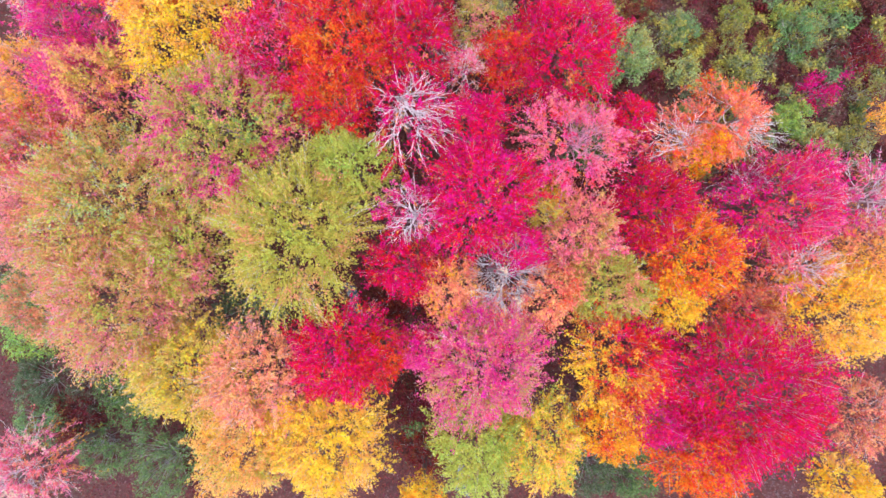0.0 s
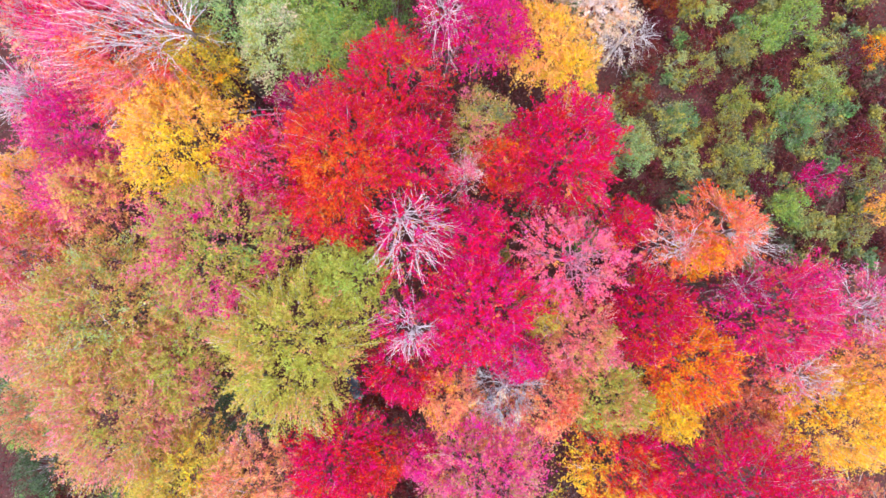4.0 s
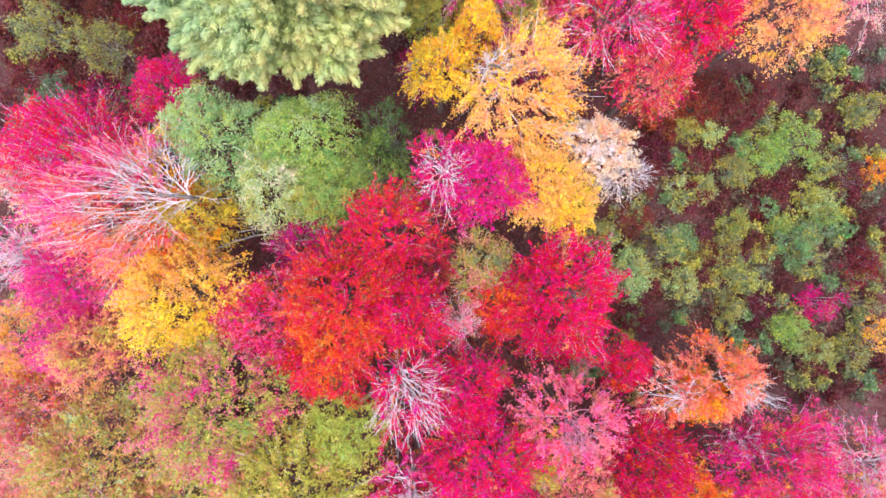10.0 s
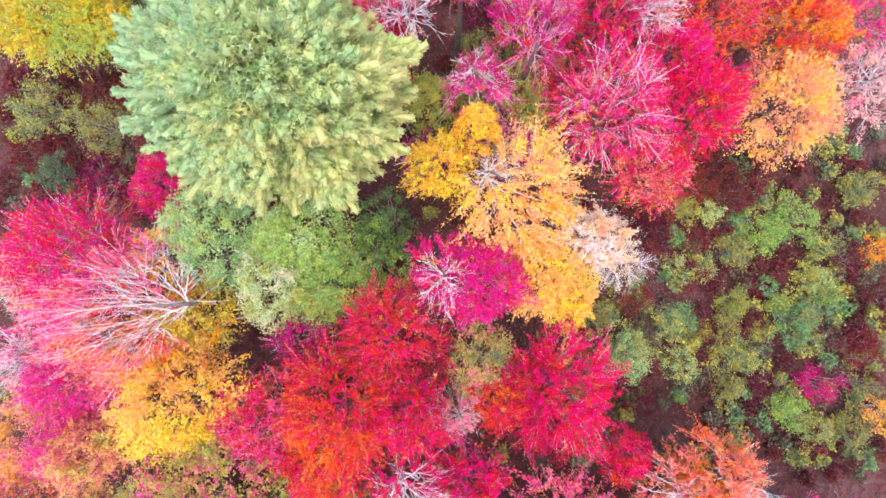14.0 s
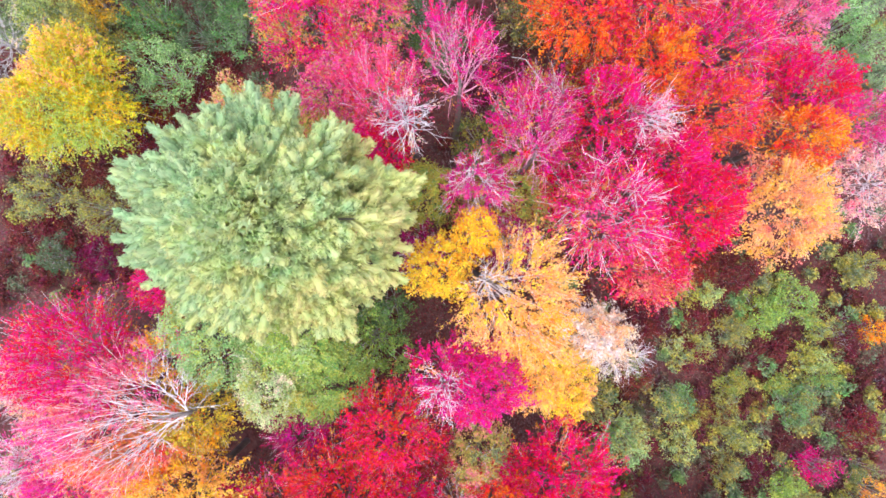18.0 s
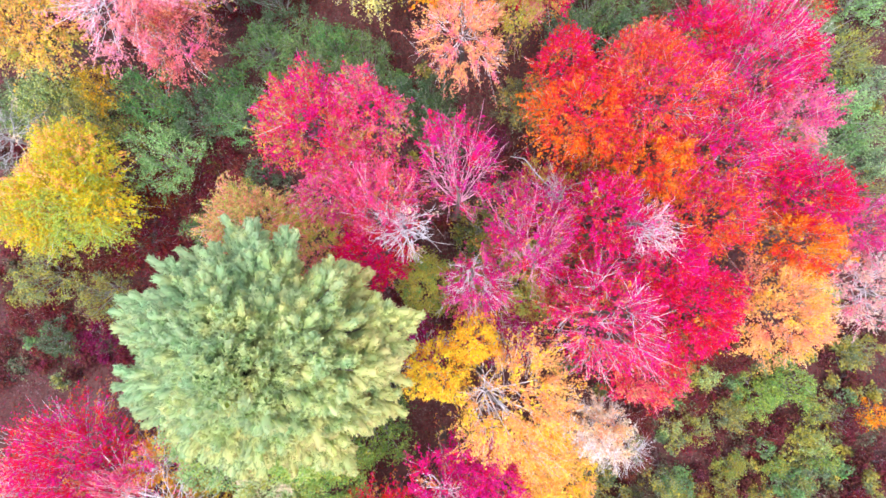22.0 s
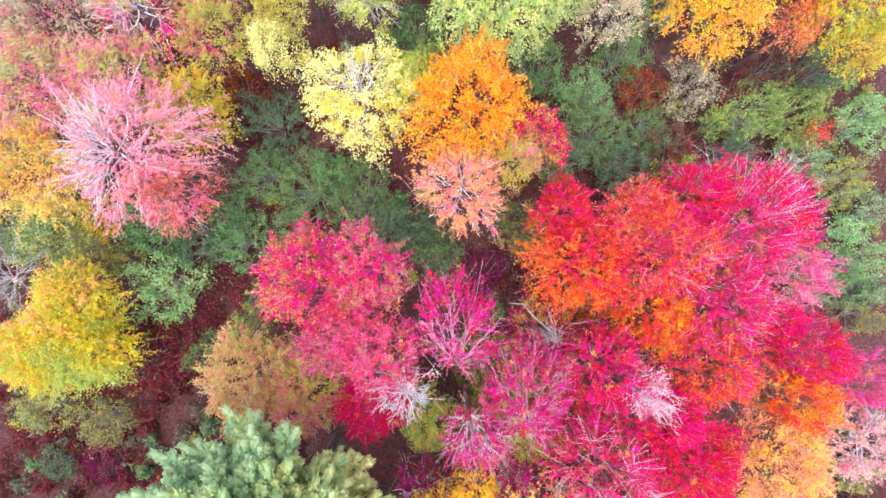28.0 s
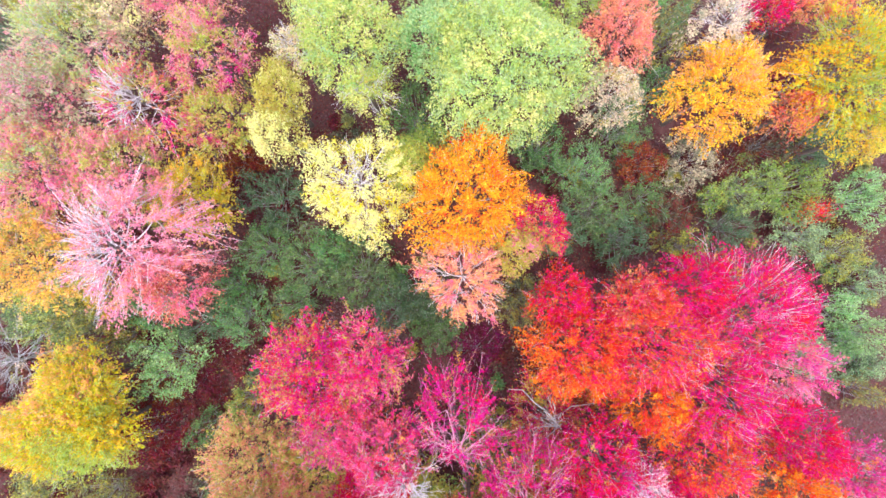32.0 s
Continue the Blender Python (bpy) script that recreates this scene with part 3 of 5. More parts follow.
broadleaf("maple_tree", "golden yellow maple turning peach on one side", -14.87, 12.94, 16.0, 3.66, (YELLOW, YELLOW, PEACH, GOLD), lean=(0.0,0.45))
broadleaf("maple_tree", "salmon and gold maple of modest size", -17.37, 15.63, 14.5, 2.41, (SALMON, PEACH, GOLD))
broadleaf("maple_tree", "dull yellow maple with olive leaves", -14.58, 17.57, 13.5, 2.46, (OLIVE, YELLOW, GOLD))
broadleaf("maple_tree", "crimson-pink maple with thin twigs", -10.16, 11.70, 14.5, 3.21, (CRIMSON, PINK, DEEPRED), bare=0.12)
broadleaf("maple_tree", "scarlet maple turning orange on one side", -5.63, 12.29, 16.5, 3.83, (ORANGE, RED, RED), lean=(0.35,0.4))
broadleaf("maple_tree", "orange maple with reddish tips", -6.72, 9.08, 14.5, 2.73, (RED, ORANGE, CRIMSON))
broadleaf("maple_tree", "bright crimson maple with a dense crown", -1.92, 12.00, 15.5, 2.67, (CRIMSON, DEEPRED, RED), bare=0.1)
broadleaf("maple_tree", "red maple with rosy radiating branches", -2.96, 16.94, 14.5, 3.05, (RED, CRIMSON, RED), bare=0.25, bark=ROSY, hub=(0.0,-0.3))
broadleaf("maple_tree", "small wine-purple maple with pale twigs", -8.68, 16.00, 11.0, 2.25, (WINE, MAGENTA, WINE), bare=0.3)
broadleaf("maple_tree", "small dark red maple in the shade", -0.90, 14.94, 11.0, 2.08, (DARKRED, RED, DARKRED), bare=0.2)
broadleaf("maple_tree", "vivid magenta maple with dense leaves", 2.45, 19.72, 14.5, 2.89, (MAGENTA, MAGENTA, CRIMSON))
broadleaf("maple_tree", "magenta maple with a bare white top", 0.32, 20.01, 15.5, 2.35, (MAGENTA, CRIMSON, CRIMSON), spot=(0.1,-0.25,0.8), bare=0.3, twig=1.2)
broadleaf("maple_tree", "bright yellow maple with a rounded crown", 6.41, 19.98, 10.5, 2.98, (PEACH, YELLOW, YELLOW))
broadleaf("maple_tree", "small yellow maple beside taller trees", 8.37, 18.35, 9.5, 2.15, (YELLOW, PEACH, YELLOW))
broadleaf("maple_tree", "pale cream maple, mostly twigs", 10.1, 22.3, 10.5, 2.3, (CREAM, PEACH, WHITISH), bare=0.5, limb=0.5, twig=0.9, dense=2.0)
broadleaf("dead_tree", "leafless grey-white sapling with dense fine twigs", 12.07, 20.7, 8.5, 2.2, (CREAM, CREAM, CREAM), bare=0.93, limb=0.45, twig=0.9, dense=3.0)
broadleaf("maple_tree", "peach-orange maple with bare upper limbs", 4.87, 24.57, 16.0, 4.03, (GOLD, PEACH, PEACH, YELLOW), lean=(-0.2,0.3), spot=(-0.5,0.4,0.4), bare=0.18, twig=1.0, hub=(-0.5,0.3))
broadleaf("maple_tree", "golden maple with a narrow crown", -0.05, 26.46, 14.0, 2.11, (YELLOW, GOLD, YELLOW), bare=0.1)
broadleaf("maple_tree", "small golden maple beside bare limbs", 2.25, 28.51, 14.5, 1.61, (GOLD, YELLOW, YELLOW), bare=0.2)
broadleaf("broadleaf_tree", "olive-green tree with pinkish tips", 2.60, 14.47, 10.5, 2.45, (OLIVE, GREYGREEN, PINK), bare=0.15)
broadleaf("maple_tree", "deep crimson maple with spiky branch ends", 7.54, 12.56, 12.0, 4.07, (DEEPRED, CRIMSON, CRIMSON), lean=(0.3,0.1), bare=0.06)
broadleaf("maple_tree", "red and orange maple of small size", 3.98, 12.05, 11.0, 2.25, (RED, ORANGE, RED))
broadleaf("maple_tree", "pale twiggy maple with few pink leaves", 1.33, 11.22, 11.0, 1.73, (PINK, CREAM, SALMON), bare=0.7, twig=1.2)
broadleaf("maple_tree", "bare-topped maple with white arching twigs", -1.44, 7.20, 15.5, 2.98, (CRIMSON, MAGENTA, CRIMSON), spot=(0.2,-0.15,0.8), bare=0.4, twig=1.5, hub=(-0.35,0.45))
broadleaf("maple_tree", "crimson maple in a dense stand", 1.67, 7.03, 13.5, 2.63, (CRIMSON, CRIMSON, MAGENTA))
broadleaf("maple_tree", "glowing crimson maple with a broad crown", 2.24, 3.04, 15.5, 3.61, (CRIMSON, MAGENTA, CRIMSON), bare=0.04)
broadleaf("maple_tree", "magenta maple with lavender bare twigs", -1.62, 1.98, 15.0, 2.38, (MAGENTA, PINK, CRIMSON), spot=(0.0,-0.1,0.7), bare=0.25, twig=1.1)
broadleaf("maple_tree", "dark crimson maple under its neighbours", -2.24, -0.94, 12.5, 2.52, (CRIMSON, DARKRED, CRIMSON))
broadleaf("maple_tree", "magenta maple with a ragged crown", 4.47, 0.11, 14.0, 1.79, (MAGENTA, CRIMSON, CRIMSON), bare=0.15)
broadleaf("maple_tree", "pink maple with rosy branches fanning out", 7.36, 5.92, 15.5, 3.30, (PINK, SALMON, CRIMSON), spot=(0.05,-0.05,0.35), bare=0.25, bark=ROSY, twig=1.1)
broadleaf("maple_tree", "olive and peach maple with loose leaves", 8.37, 1.00, 13.5, 2.63, (SALMON, OLIVE, PINK), bare=0.12)
broadleaf("maple_tree", "thin olive maple with sparse leaves", 6.05, 2.74, 12.0, 1.87, (OLIVE, GOLD, OLIVE), bare=0.3)
broadleaf("maple_tree", "smooth crimson maple with a dense crown", 12.69, 2.58, 13.0, 2.99, (DEEPRED, CRIMSON, RED))
broadleaf("maple_tree", "orange maple with pale twigs on one side", 17.28, 7.62, 12.5, 3.02, (ORANGE, SALMON, ORANGE), lean=(-0.1,0.2), spot=(0.55,-0.35,0.4))
broadleaf("maple_tree", "small golden-orange maple in the dense canopy", 16.25, 6.45, 11.0, 1.73, (GOLD, ORANGE, GOLD))
broadleaf("maple_tree", "red maple with whitish bare twigs", 13.98, 6.85, 11.5, 2.23, (SALMON, RED, ORANGE), spot=(-0.1,0.1,0.7), bare=0.3, twig=1.2, hub=(0.6,-0.2))
broadleaf("maple_tree", "small crimson maple with a pointed crown", 12.08, 8.16, 10.0, 1.77, (CRIMSON, RED, CRIMSON))
broadleaf("maple_tree", "magenta maple with streaked branches", 20.37, 2.77, 14.0, 3.57, (MAGENTA, CRIMSON, PINK), lean=(0.25,0), bare=0.1)
broadleaf("maple_tree", "pale pink maple with many bare twigs", 25.12, 3.01, 13.5, 2.79, (PINK, CREAM, MAGENTA), bare=0.55, twig=1.1)
broadleaf("maple_tree", "salmon maple with a bare white centre", 21.33, -0.97, 13.0, 2.33, (SALMON, ORANGE, PINK), spot=(0,0,0.75), bare=0.25, twig=1.3)
broadleaf("maple_tree", "wine-coloured maple, half leafless", 18.34, 4.13, 12.0, 1.70, (WINE, DARKRED, WINE), bare=0.6)
broadleaf("maple_tree", "orange-red maple with feathery branches", 15.04, -0.30, 13.5, 3.28, (ORANGE, RED, GOLD), bare=0.05)
broadleaf("maple_tree", "golden maple with a low crown", 13.84, -3.38, 12.5, 2.02, (YELLOW, GOLD, YELLOW))
broadleaf("maple_tree", "golden yellow maple with an open crown", 23.88, -3.63, 13.5, 3.78, (YELLOW, GOLD, PEACH), bare=0.05)
broadleaf("maple_tree", "peach maple with loose branches", 25.55, -0.30, 13.5, 2.46, (PEACH, SALMON, GOLD), bare=0.1)
broadleaf("maple_tree", "rusty orange maple in the shade of taller ones", 19.23, -4.19, 11.0, 2.43, (SALMON, RUST, ORANGE), bare=0.15)
broadleaf("dead_tree", "dead leafless tree with grey radiating twigs", 3.7, -1.5, 13.6, 3.0, (CREAM, CREAM, CREAM), bare=0.99, limb=0.6, dense=2.5, twig=1.0, bark=SILVER)
broadleaf("maple_tree", "salmon maple with a rounded crown", 0.37, -2.33, 13.0, 1.99, (SALMON, PEACH, GOLD))
broadleaf("maple_tree", "salmon-pink maple beside a dead tree", 3.48, -4.45, 12.0, 2.21, (SALMON, PINK, PEACH), bare=0.1)
broadleaf("maple_tree", "orange-salmon maple with dense leaves", 6.47, -2.63, 13.5, 2.14, (SALMON, ORANGE, PEACH))
broadleaf("maple_tree", "olive maple flushed with salmon", 9.87, -2.30, 13.5, 2.79, (OLIVE, SALMON, LIME))
broadleaf("maple_tree", "broad deep-red maple with radiating branches", 17.45, -8.37, 16.5, 4.75, (CRIMSON, CRIMSON, DEEPRED), bare=0.06)
broadleaf("maple_tree", "red maple fading to orange below", 15.37, -11.84, 14.0, 3.25, (RED, ORANGE, ORANGE), lean=(0,-0.4))
broadleaf("maple_tree", "maple half golden and half red", 10.63, -6.81, 14.5, 3.37, (YELLOW, RED, CRIMSON), lean=(0.5,0.3), bare=0.05)
broadleaf("maple_tree", "gold maple with red flecks", 10.32, -10.76, 13.0, 2.33, (GOLD, YELLOW, RED))
broadleaf("maple_tree", "crimson maple squeezed between neighbours", 12.54, -9.97, 13.5, 2.30, (MAGENTA, CRIMSON, RED))
broadleaf("maple_tree", "pink maple mottled with olive leaves", 2.31, -6.81, 14.5, 4.01, (PINK, MAGENTA, OLIVE), bare=0.04)
broadleaf("maple_tree", "small magenta maple in the dense canopy", -1.34, -6.17, 12.0, 1.70, (MAGENTA, CRIMSON, PINK))
broadleaf("maple_tree", "lime-green maple only just turning", 2.25, -11.90, 12.5, 3.19, (LIME, LIME, OLIVE))
broadleaf("maple_tree", "yellow maple with green inner leaves", 6.00, -11.90, 12.5, 3.02, (YELLOW, PEACH, LIME))
broadleaf("maple_tree", "brilliant magenta-red maple with a pointed outline", -6.23, -6.23, 14.0, 3.2, (CRIMSON, CRIMSON, CRIMSON, RED), lean=(0.2,-0.1))
broadleaf("maple_tree", "small orange-red maple in the dense canopy", -4.06, -6.62, 12.5, 2.02, (RED, ORANGE, RED))
broadleaf("maple_tree", "olive-yellow maple with soft foliage", -15.47, -7.30, 13.5, 3.6, (MOSS, YELLOW, PEACH))
broadleaf("maple_tree", "peach-pink maple with pale twigs on top", -11.38, -7.6, 14.5, 3.4, (PEACH, SALMON, DUSTY), bare=0.25, twig=1.0)
broadleaf("maple_tree", "bright yellow maple with feathery edges", -7.06, -11.51, 14.0, 3.74, (YELLOW, YELLOW, PEACH), bare=0.03)
broadleaf("maple_tree", "peach-yellow maple with soft foliage", -11.81, -11.64, 13.5, 3.5, (PEACH, YELLOW, MOSS))
broadleaf("maple_tree", "yellow-green maple with a broad layered crown", -8.63, 0.98, 16.0, 4.75, (LIME, MOSS, OLIVE, MOSS, SALMON), bare=0.03)
broadleaf("maple_tree", "lime-green maple with compact clumps", -5.57, 4.98, 14.0, 2.60, (LIME, LIME, MOSS))
broadleaf("maple_tree", "olive-green maple with pink flushed branches", -12.88, 6.88, 16.5, 4.75, (GREEN, OLIVE, MOSS, PINK, MAGENTA), bare=0.12, bark=ROSY, twig=1.1)
broadleaf("maple_tree", "olive maple mottled with pink", -19.88, 2.58, 15.5, 4.9, (PALEGREEN, MOSS, OLIVE, SALMON, MOSS, PINK), bare=0.06)
broadleaf("maple_tree", "pink and olive maple with a wide crown", -18.82, -2.87, 15.0, 4.8, (LIME, MOSS, SALMON, OLIVE, DUSTY, PINK), bare=0.08)
broadleaf("maple_tree", "olive maple filling the canopy", -15.96, -0.30, 14.0, 3.1, (MOSS, LIME, PINK), bare=0.05)
broadleaf("maple_tree", "salmon maple with green inner leaves", -24.34, -3.38, 12.5, 2.52, (SALMON, OLIVE, GREEN), bare=0.08)
broadleaf("maple_tree", "salmon-orange maple with olive patches", -23.88, 1.35, 14.0, 3.25, (OLIVE, SALMON, DUSTY, OLIVE), bare=0.05)
broadleaf("maple_tree", "red-orange maple with a loose crown", -24.81, 6.04, 13.5, 3.28, (OLIVE, DUSTY, RED, OLIVE))
broadleaf("maple_tree", "peach and olive maple", -20.34, 9.81, 14.5, 2.41, (PEACH, OLIVE, PINK), bare=0.05)
broadleaf("maple_tree", "pale pink maple with many bare twigs", -25.57, -13.55, 11.5, 2.92, (PINK, SALMON, CREAM), bare=0.4)
broadleaf("maple_tree", "rust-salmon maple with thin leaves", 27.19, -10.75, 10.0, 2.66, (SALMON, RUST, PEACH), bare=0.35)
broadleaf("maple_tree", "small yellow maple in the dense canopy", 25.75, -15.07, 10.0, 2.13, (YELLOW, GOLD, PEACH))
broadleaf("broadleaf_tree", "green broad-leaved tree with small leaves", -13.6, 22.3, 13.5, 3.3, (PALEGREEN, LIME, GREEN), bare=0.08)
broadleaf("broadleaf_tree", "fresh green broad-leaved tree", -8.06, 22.34, 14.0, 3.0, (LIME, PALEGREEN, GREEN))
broadleaf("broadleaf_tree", "pale olive broad-leaved tree with feathery branches", -9.95, 19.43, 12.5, 3.02, (PALEGREEN, CREAM, OLIVE), bare=0.1)
broadleaf("broadleaf_tree", "green broad-leaved tree below a pine", -7.2, 19.3, 11.5, 2.9, (GREEN, LIME, OLIVE))
broadleaf("maple_tree", "crimson maple beside a tall pine", -17.41, 25.69, 11.0, 2.3, (MAGENTA, CRIMSON, RED))
broadleaf("maple_tree", "golden yellow maple with a rounded crown", -24.33, 37.51, 10.5, 4.03, (PEACH, CHARTREUSE, CHARTREUSE, LIME, LIME), lean=(0.35,-0.35))
broadleaf("maple_tree", "golden maple with peach-coloured tips", -23.87, 39.97, 10.0, 2.66, (CHARTREUSE, PEACH, LIME))
broadleaf("maple_tree", "bright yellow maple in the dense canopy", -22.25, 36.76, 9.5, 2.33, (CHARTREUSE, YELLOW, LIME))
broadleaf("maple_tree", "yellow-green maple with salmon flecks", -26.76, 36.69, 10.0, 2.83, (CHARTREUSE, PEACH, LIME))
broadleaf("maple_tree", "magenta maple with a rounded crown", -7.51, 41.21, 15.5, 3.30, (CRIMSON, MAGENTA, OLIVE), bare=0.05)
broadleaf("maple_tree", "crimson maple mottled with olive and salmon", -4.29, 41.89, 15.0, 2.70, (MAGENTA, CRIMSON, PINK, OLIVE), bare=0.05)
broadleaf("maple_tree", "pink-crimson maple with olive patches", -5.75, 37.59, 14.0, 2.76, (CRIMSON, PINK, MAGENTA, OLIVE), bare=0.25, twig=1.1)
broadleaf("maple_tree", "rusty olive maple in the understorey", -11.66, 35.13, 12.5, 3.3, (MOSS, SALMON, LIME, SALMON), bare=0.05)
broadleaf("maple_tree", "olive-rust maple in the shade", -8.3, 34.3, 12.0, 3.0, (LIME, MOSS, SALMON, PINK), bare=0.08)
broadleaf("maple_tree", "crimson maple with pinkish twigs", -3.3, 36.8, 15.5, 2.85, (PINK, CRIMSON, RED), bare=0.35, hub=(0.0,-0.6))
broadleaf("maple_tree", "nearly leafless maple with white twigs", -1.80, 34.99, 15.5, 2.20, (CREAM, PINK, CREAM), bare=0.92, twig=1.5, limb=1.15)
broadleaf("maple_tree", "small crimson maple in the dense canopy", -3.9, 33.6, 13.0, 2.5, (CRIMSON, RED, CRIMSON))
broadleaf("maple_tree", "wine-magenta maple with bare rosy twigs", 1.29, 38.88, 16.0, 3.1, (MAGENTA, CRIMSON, WINE), spot=(0,-0.2,0.7), bare=0.45, twig=1.2, bark=ROSY, hub=(0.0,-0.75))
broadleaf("maple_tree", "half-leafless magenta maple with rosy branches", 5.52, 34.81, 15.5, 3.2, (MAGENTA, WINE, DEEPRED), bare=0.72, twig=1.3, bark=ROSY, hub=(0.0,-0.6))
broadleaf("maple_tree", "sparse magenta maple with pale twigs", 2.38, 31.30, 12.5, 2.69, (MAGENTA, WINE, PINK), bare=0.7, twig=1.2, hub=(-0.1,0.5))
broadleaf("maple_tree", "sparse wine-red maple in the understorey", 4.34, 28.28, 9.5, 2.86, (WINE, MAGENTA, DARKRED), bare=0.5)
broadleaf("maple_tree", "sparse purple maple at the edge of a clearing", -0.85, 27.46, 9.0, 2.17, (WINE, MAGENTA, DARKRED), bare=0.4)
broadleaf("maple_tree", "magenta maple with streaked twigs", 10.31, 35.89, 14.5, 2.73, (CRIMSON, MAGENTA, DEEPRED), bare=0.25)
broadleaf("maple_tree", "magenta maple with a white bare top", 12.36, 34.63, 15.5, 1.73, (PINK, CREAM, MAGENTA), spot=(0,0,0.8), bare=0.5, twig=1.3, hub=(-0.6,0.3))
broadleaf("maple_tree", "magenta maple with white radiating twigs", 9.99, 29.64, 16.5, 3.6, (CRIMSON, MAGENTA, PINK), bare=0.39, twig=1.7)
broadleaf("maple_tree", "deep crimson maple with a dense crown", 15.42, 30.14, 14.0, 3.25, (CRIMSON, RED, CRIMSON))
broadleaf("maple_tree", "crimson maple in a dense stand", 14.10, 32.83, 14.0, 2.44, (CRIMSON, MAGENTA, CRIMSON), bare=0.05)
broadleaf("maple_tree", "crimson maple at the edge of a clearing", 12.98, 26.21, 13.0, 2.49, (RED, CRIMSON, SALMON), bare=0.1)
broadleaf("maple_tree", "golden-peach maple with loose edges", 20.80, 30.13, 14.0, 3.41, (PEACH, YELLOW, SALMON), bare=0.08)
broadleaf("maple_tree", "pale pink maple, mostly fine twigs", 25.52, 31.45, 14.0, 2.92, (CREAM, PINK, PINK), bare=0.6)
broadleaf("maple_tree", "orange maple with a ragged crown", 21.62, 34.19, 14.5, 2.41, (ORANGE, GOLD, RED))
broadleaf("maple_tree", "crimson-red maple beside an orange one", 22.31, 36.85, 14.5, 2.41, (CRIMSON, RED, MAGENTA), bare=0.05)
broadleaf("maple_tree", "magenta-pink maple in the dense canopy", 25.57, 35.15, 14.0, 2.11, (MAGENTA, PINK, PINK), bare=0.25)
broadleaf("maple_tree", "burnt-orange maple with a wide crown", 9.21, 42.33, 13.5, 3.45, (ORANGE, ORANGE, CRIMSON, RED), lean=(0.2,0.25))
broadleaf("maple_tree", "small red maple in the dense canopy", 8.02, 45.58, 12.5, 2.02, (RED, CRIMSON, RED))
broadleaf("maple_tree", "crimson maple with thin pale twigs", 13.40, 43.11, 15.5, 3.61, (MAGENTA, RED, ORANGE, CRIMSON, MAGENTA), bare=0.2, twig=1.1)
broadleaf("maple_tree", "orange-red maple in the dense canopy", 12.38, 45.24, 14.5, 2.25, (RED, ORANGE, SALMON))
broadleaf("maple_tree", "large rose-red maple with pale twigs", 18.98, 45.06, 15.5, 3.92, (RED, CRIMSON, MAGENTA, CRIMSON, PINK), bare=0.25, hub=(-0.2,-0.5), twig=1.2)
broadleaf("maple_tree", "crimson maple with a dense crown", 15.73, 46.24, 14.5, 2.41, (CRIMSON, RED, MAGENTA), bare=0.05)
broadleaf("maple_tree", "salmon-pink maple with streaked twigs", 21.26, 41.57, 14.0, 2.60, (PINK, MAGENTA, DUSTY), bare=0.35)
broadleaf("maple_tree", "magenta maple with streaked pale twigs", 17.16, 39.85, 15.0, 3.33, (MAGENTA, CRIMSON, MAGENTA, RED, ORANGE), bare=0.3, twig=1.2, bark=WHITISH)
broadleaf("maple_tree", "orange maple with a low crown", 13.76, 38.91, 13.0, 2.66, (ORANGE, GOLD, RED))
broadleaf("maple_tree", "rose-red maple with soft foliage", 16.82, 35.85, 14.0, 2.92, (MAGENTA, RED, ORANGE, CRIMSON), bare=0.08)
broadleaf("maple_tree", "small crimson maple in the dense canopy", 21.00, 38.54, 13.0, 1.66, (CRIMSON, MAGENTA, CRIMSON))
broadleaf("maple_tree", "dusty pink maple with a web of white limbs", -17.60, 49.26, 16.5, 4.60, (DUSTY, DUSTY, SALMON), spot=(-0.25,-0.1,0.55), bare=0.45, twig=1.4, hub=(-0.15,-0.1))
broadleaf("maple_tree", "rosy-salmon maple in the dense canopy", -16.07, 46.76, 14.0, 2.60, (SALMON, RUST, PINK), bare=0.2)
broadleaf("maple_tree", "peach-yellow maple with a soft crown", -25.35, 48.17, 13.0, 3.32, (LIME, OLIVE, PEACH, YELLOW, PEACH), bare=0.1)
broadleaf("maple_tree", "olive-gold maple in the shade", -15.56, 52.06, 12.0, 2.72, (OLIVE, CHARTREUSE, GOLD))
broadleaf("maple_tree", "salmon-pink maple with olive leaves", -24.96, 53.72, 13.5, 3.9, (PALEGREEN, MOSS, DUSTY, PINK), bare=0.1)
broadleaf("maple_tree", "olive maple with pink sprays", -20.40, 53.88, 12.5, 3.6, (MOSS, LIME, DUSTY, PINK), bare=0.15)
broadleaf("maple_tree", "magenta maple with bare whitish branches", -17.78, 57.72, 15.0, 3.02, (LIME, OLIVE, PINK, MAGENTA), bare=0.45, twig=1.3, spot=(0,-0.2,0.5))
broadleaf("maple_tree", "dusty magenta maple in the dense canopy", -13.90, 60.73, 14.5, 2.73, (LIME, OLIVE, DUSTY, MAGENTA), bare=0.15)
broadleaf("maple_tree", "rusty magenta maple in the dense canopy", -13.99, 56.99, 12.5, 2.5, (MOSS, LIME, MAGENTA), bare=0.15)
broadleaf("maple_tree", "pale olive maple flushed with dusty pink", -22.35, 61.95, 14.0, 3.7, (PALEGREEN, MOSS, DUSTY), bare=0.15)
broadleaf("maple_tree", "dusty pink maple with olive leaves", -25.00, 58.25, 13.5, 3.3, (PALEGREEN, DUSTY, PINK), bare=0.15)
broadleaf("broadleaf_tree", "pale straw-yellow tree in the dense canopy", -19.95, 64.02, 14.0, 2.44, (CREAM, OLIVE, LEMON), bare=0.2)
broadleaf("broadleaf_tree", "pale yellow-green tree with a narrow crown", -9.91, 58.76, 12.5, 1.85, (OLIVE, LEMON, OLIVE))
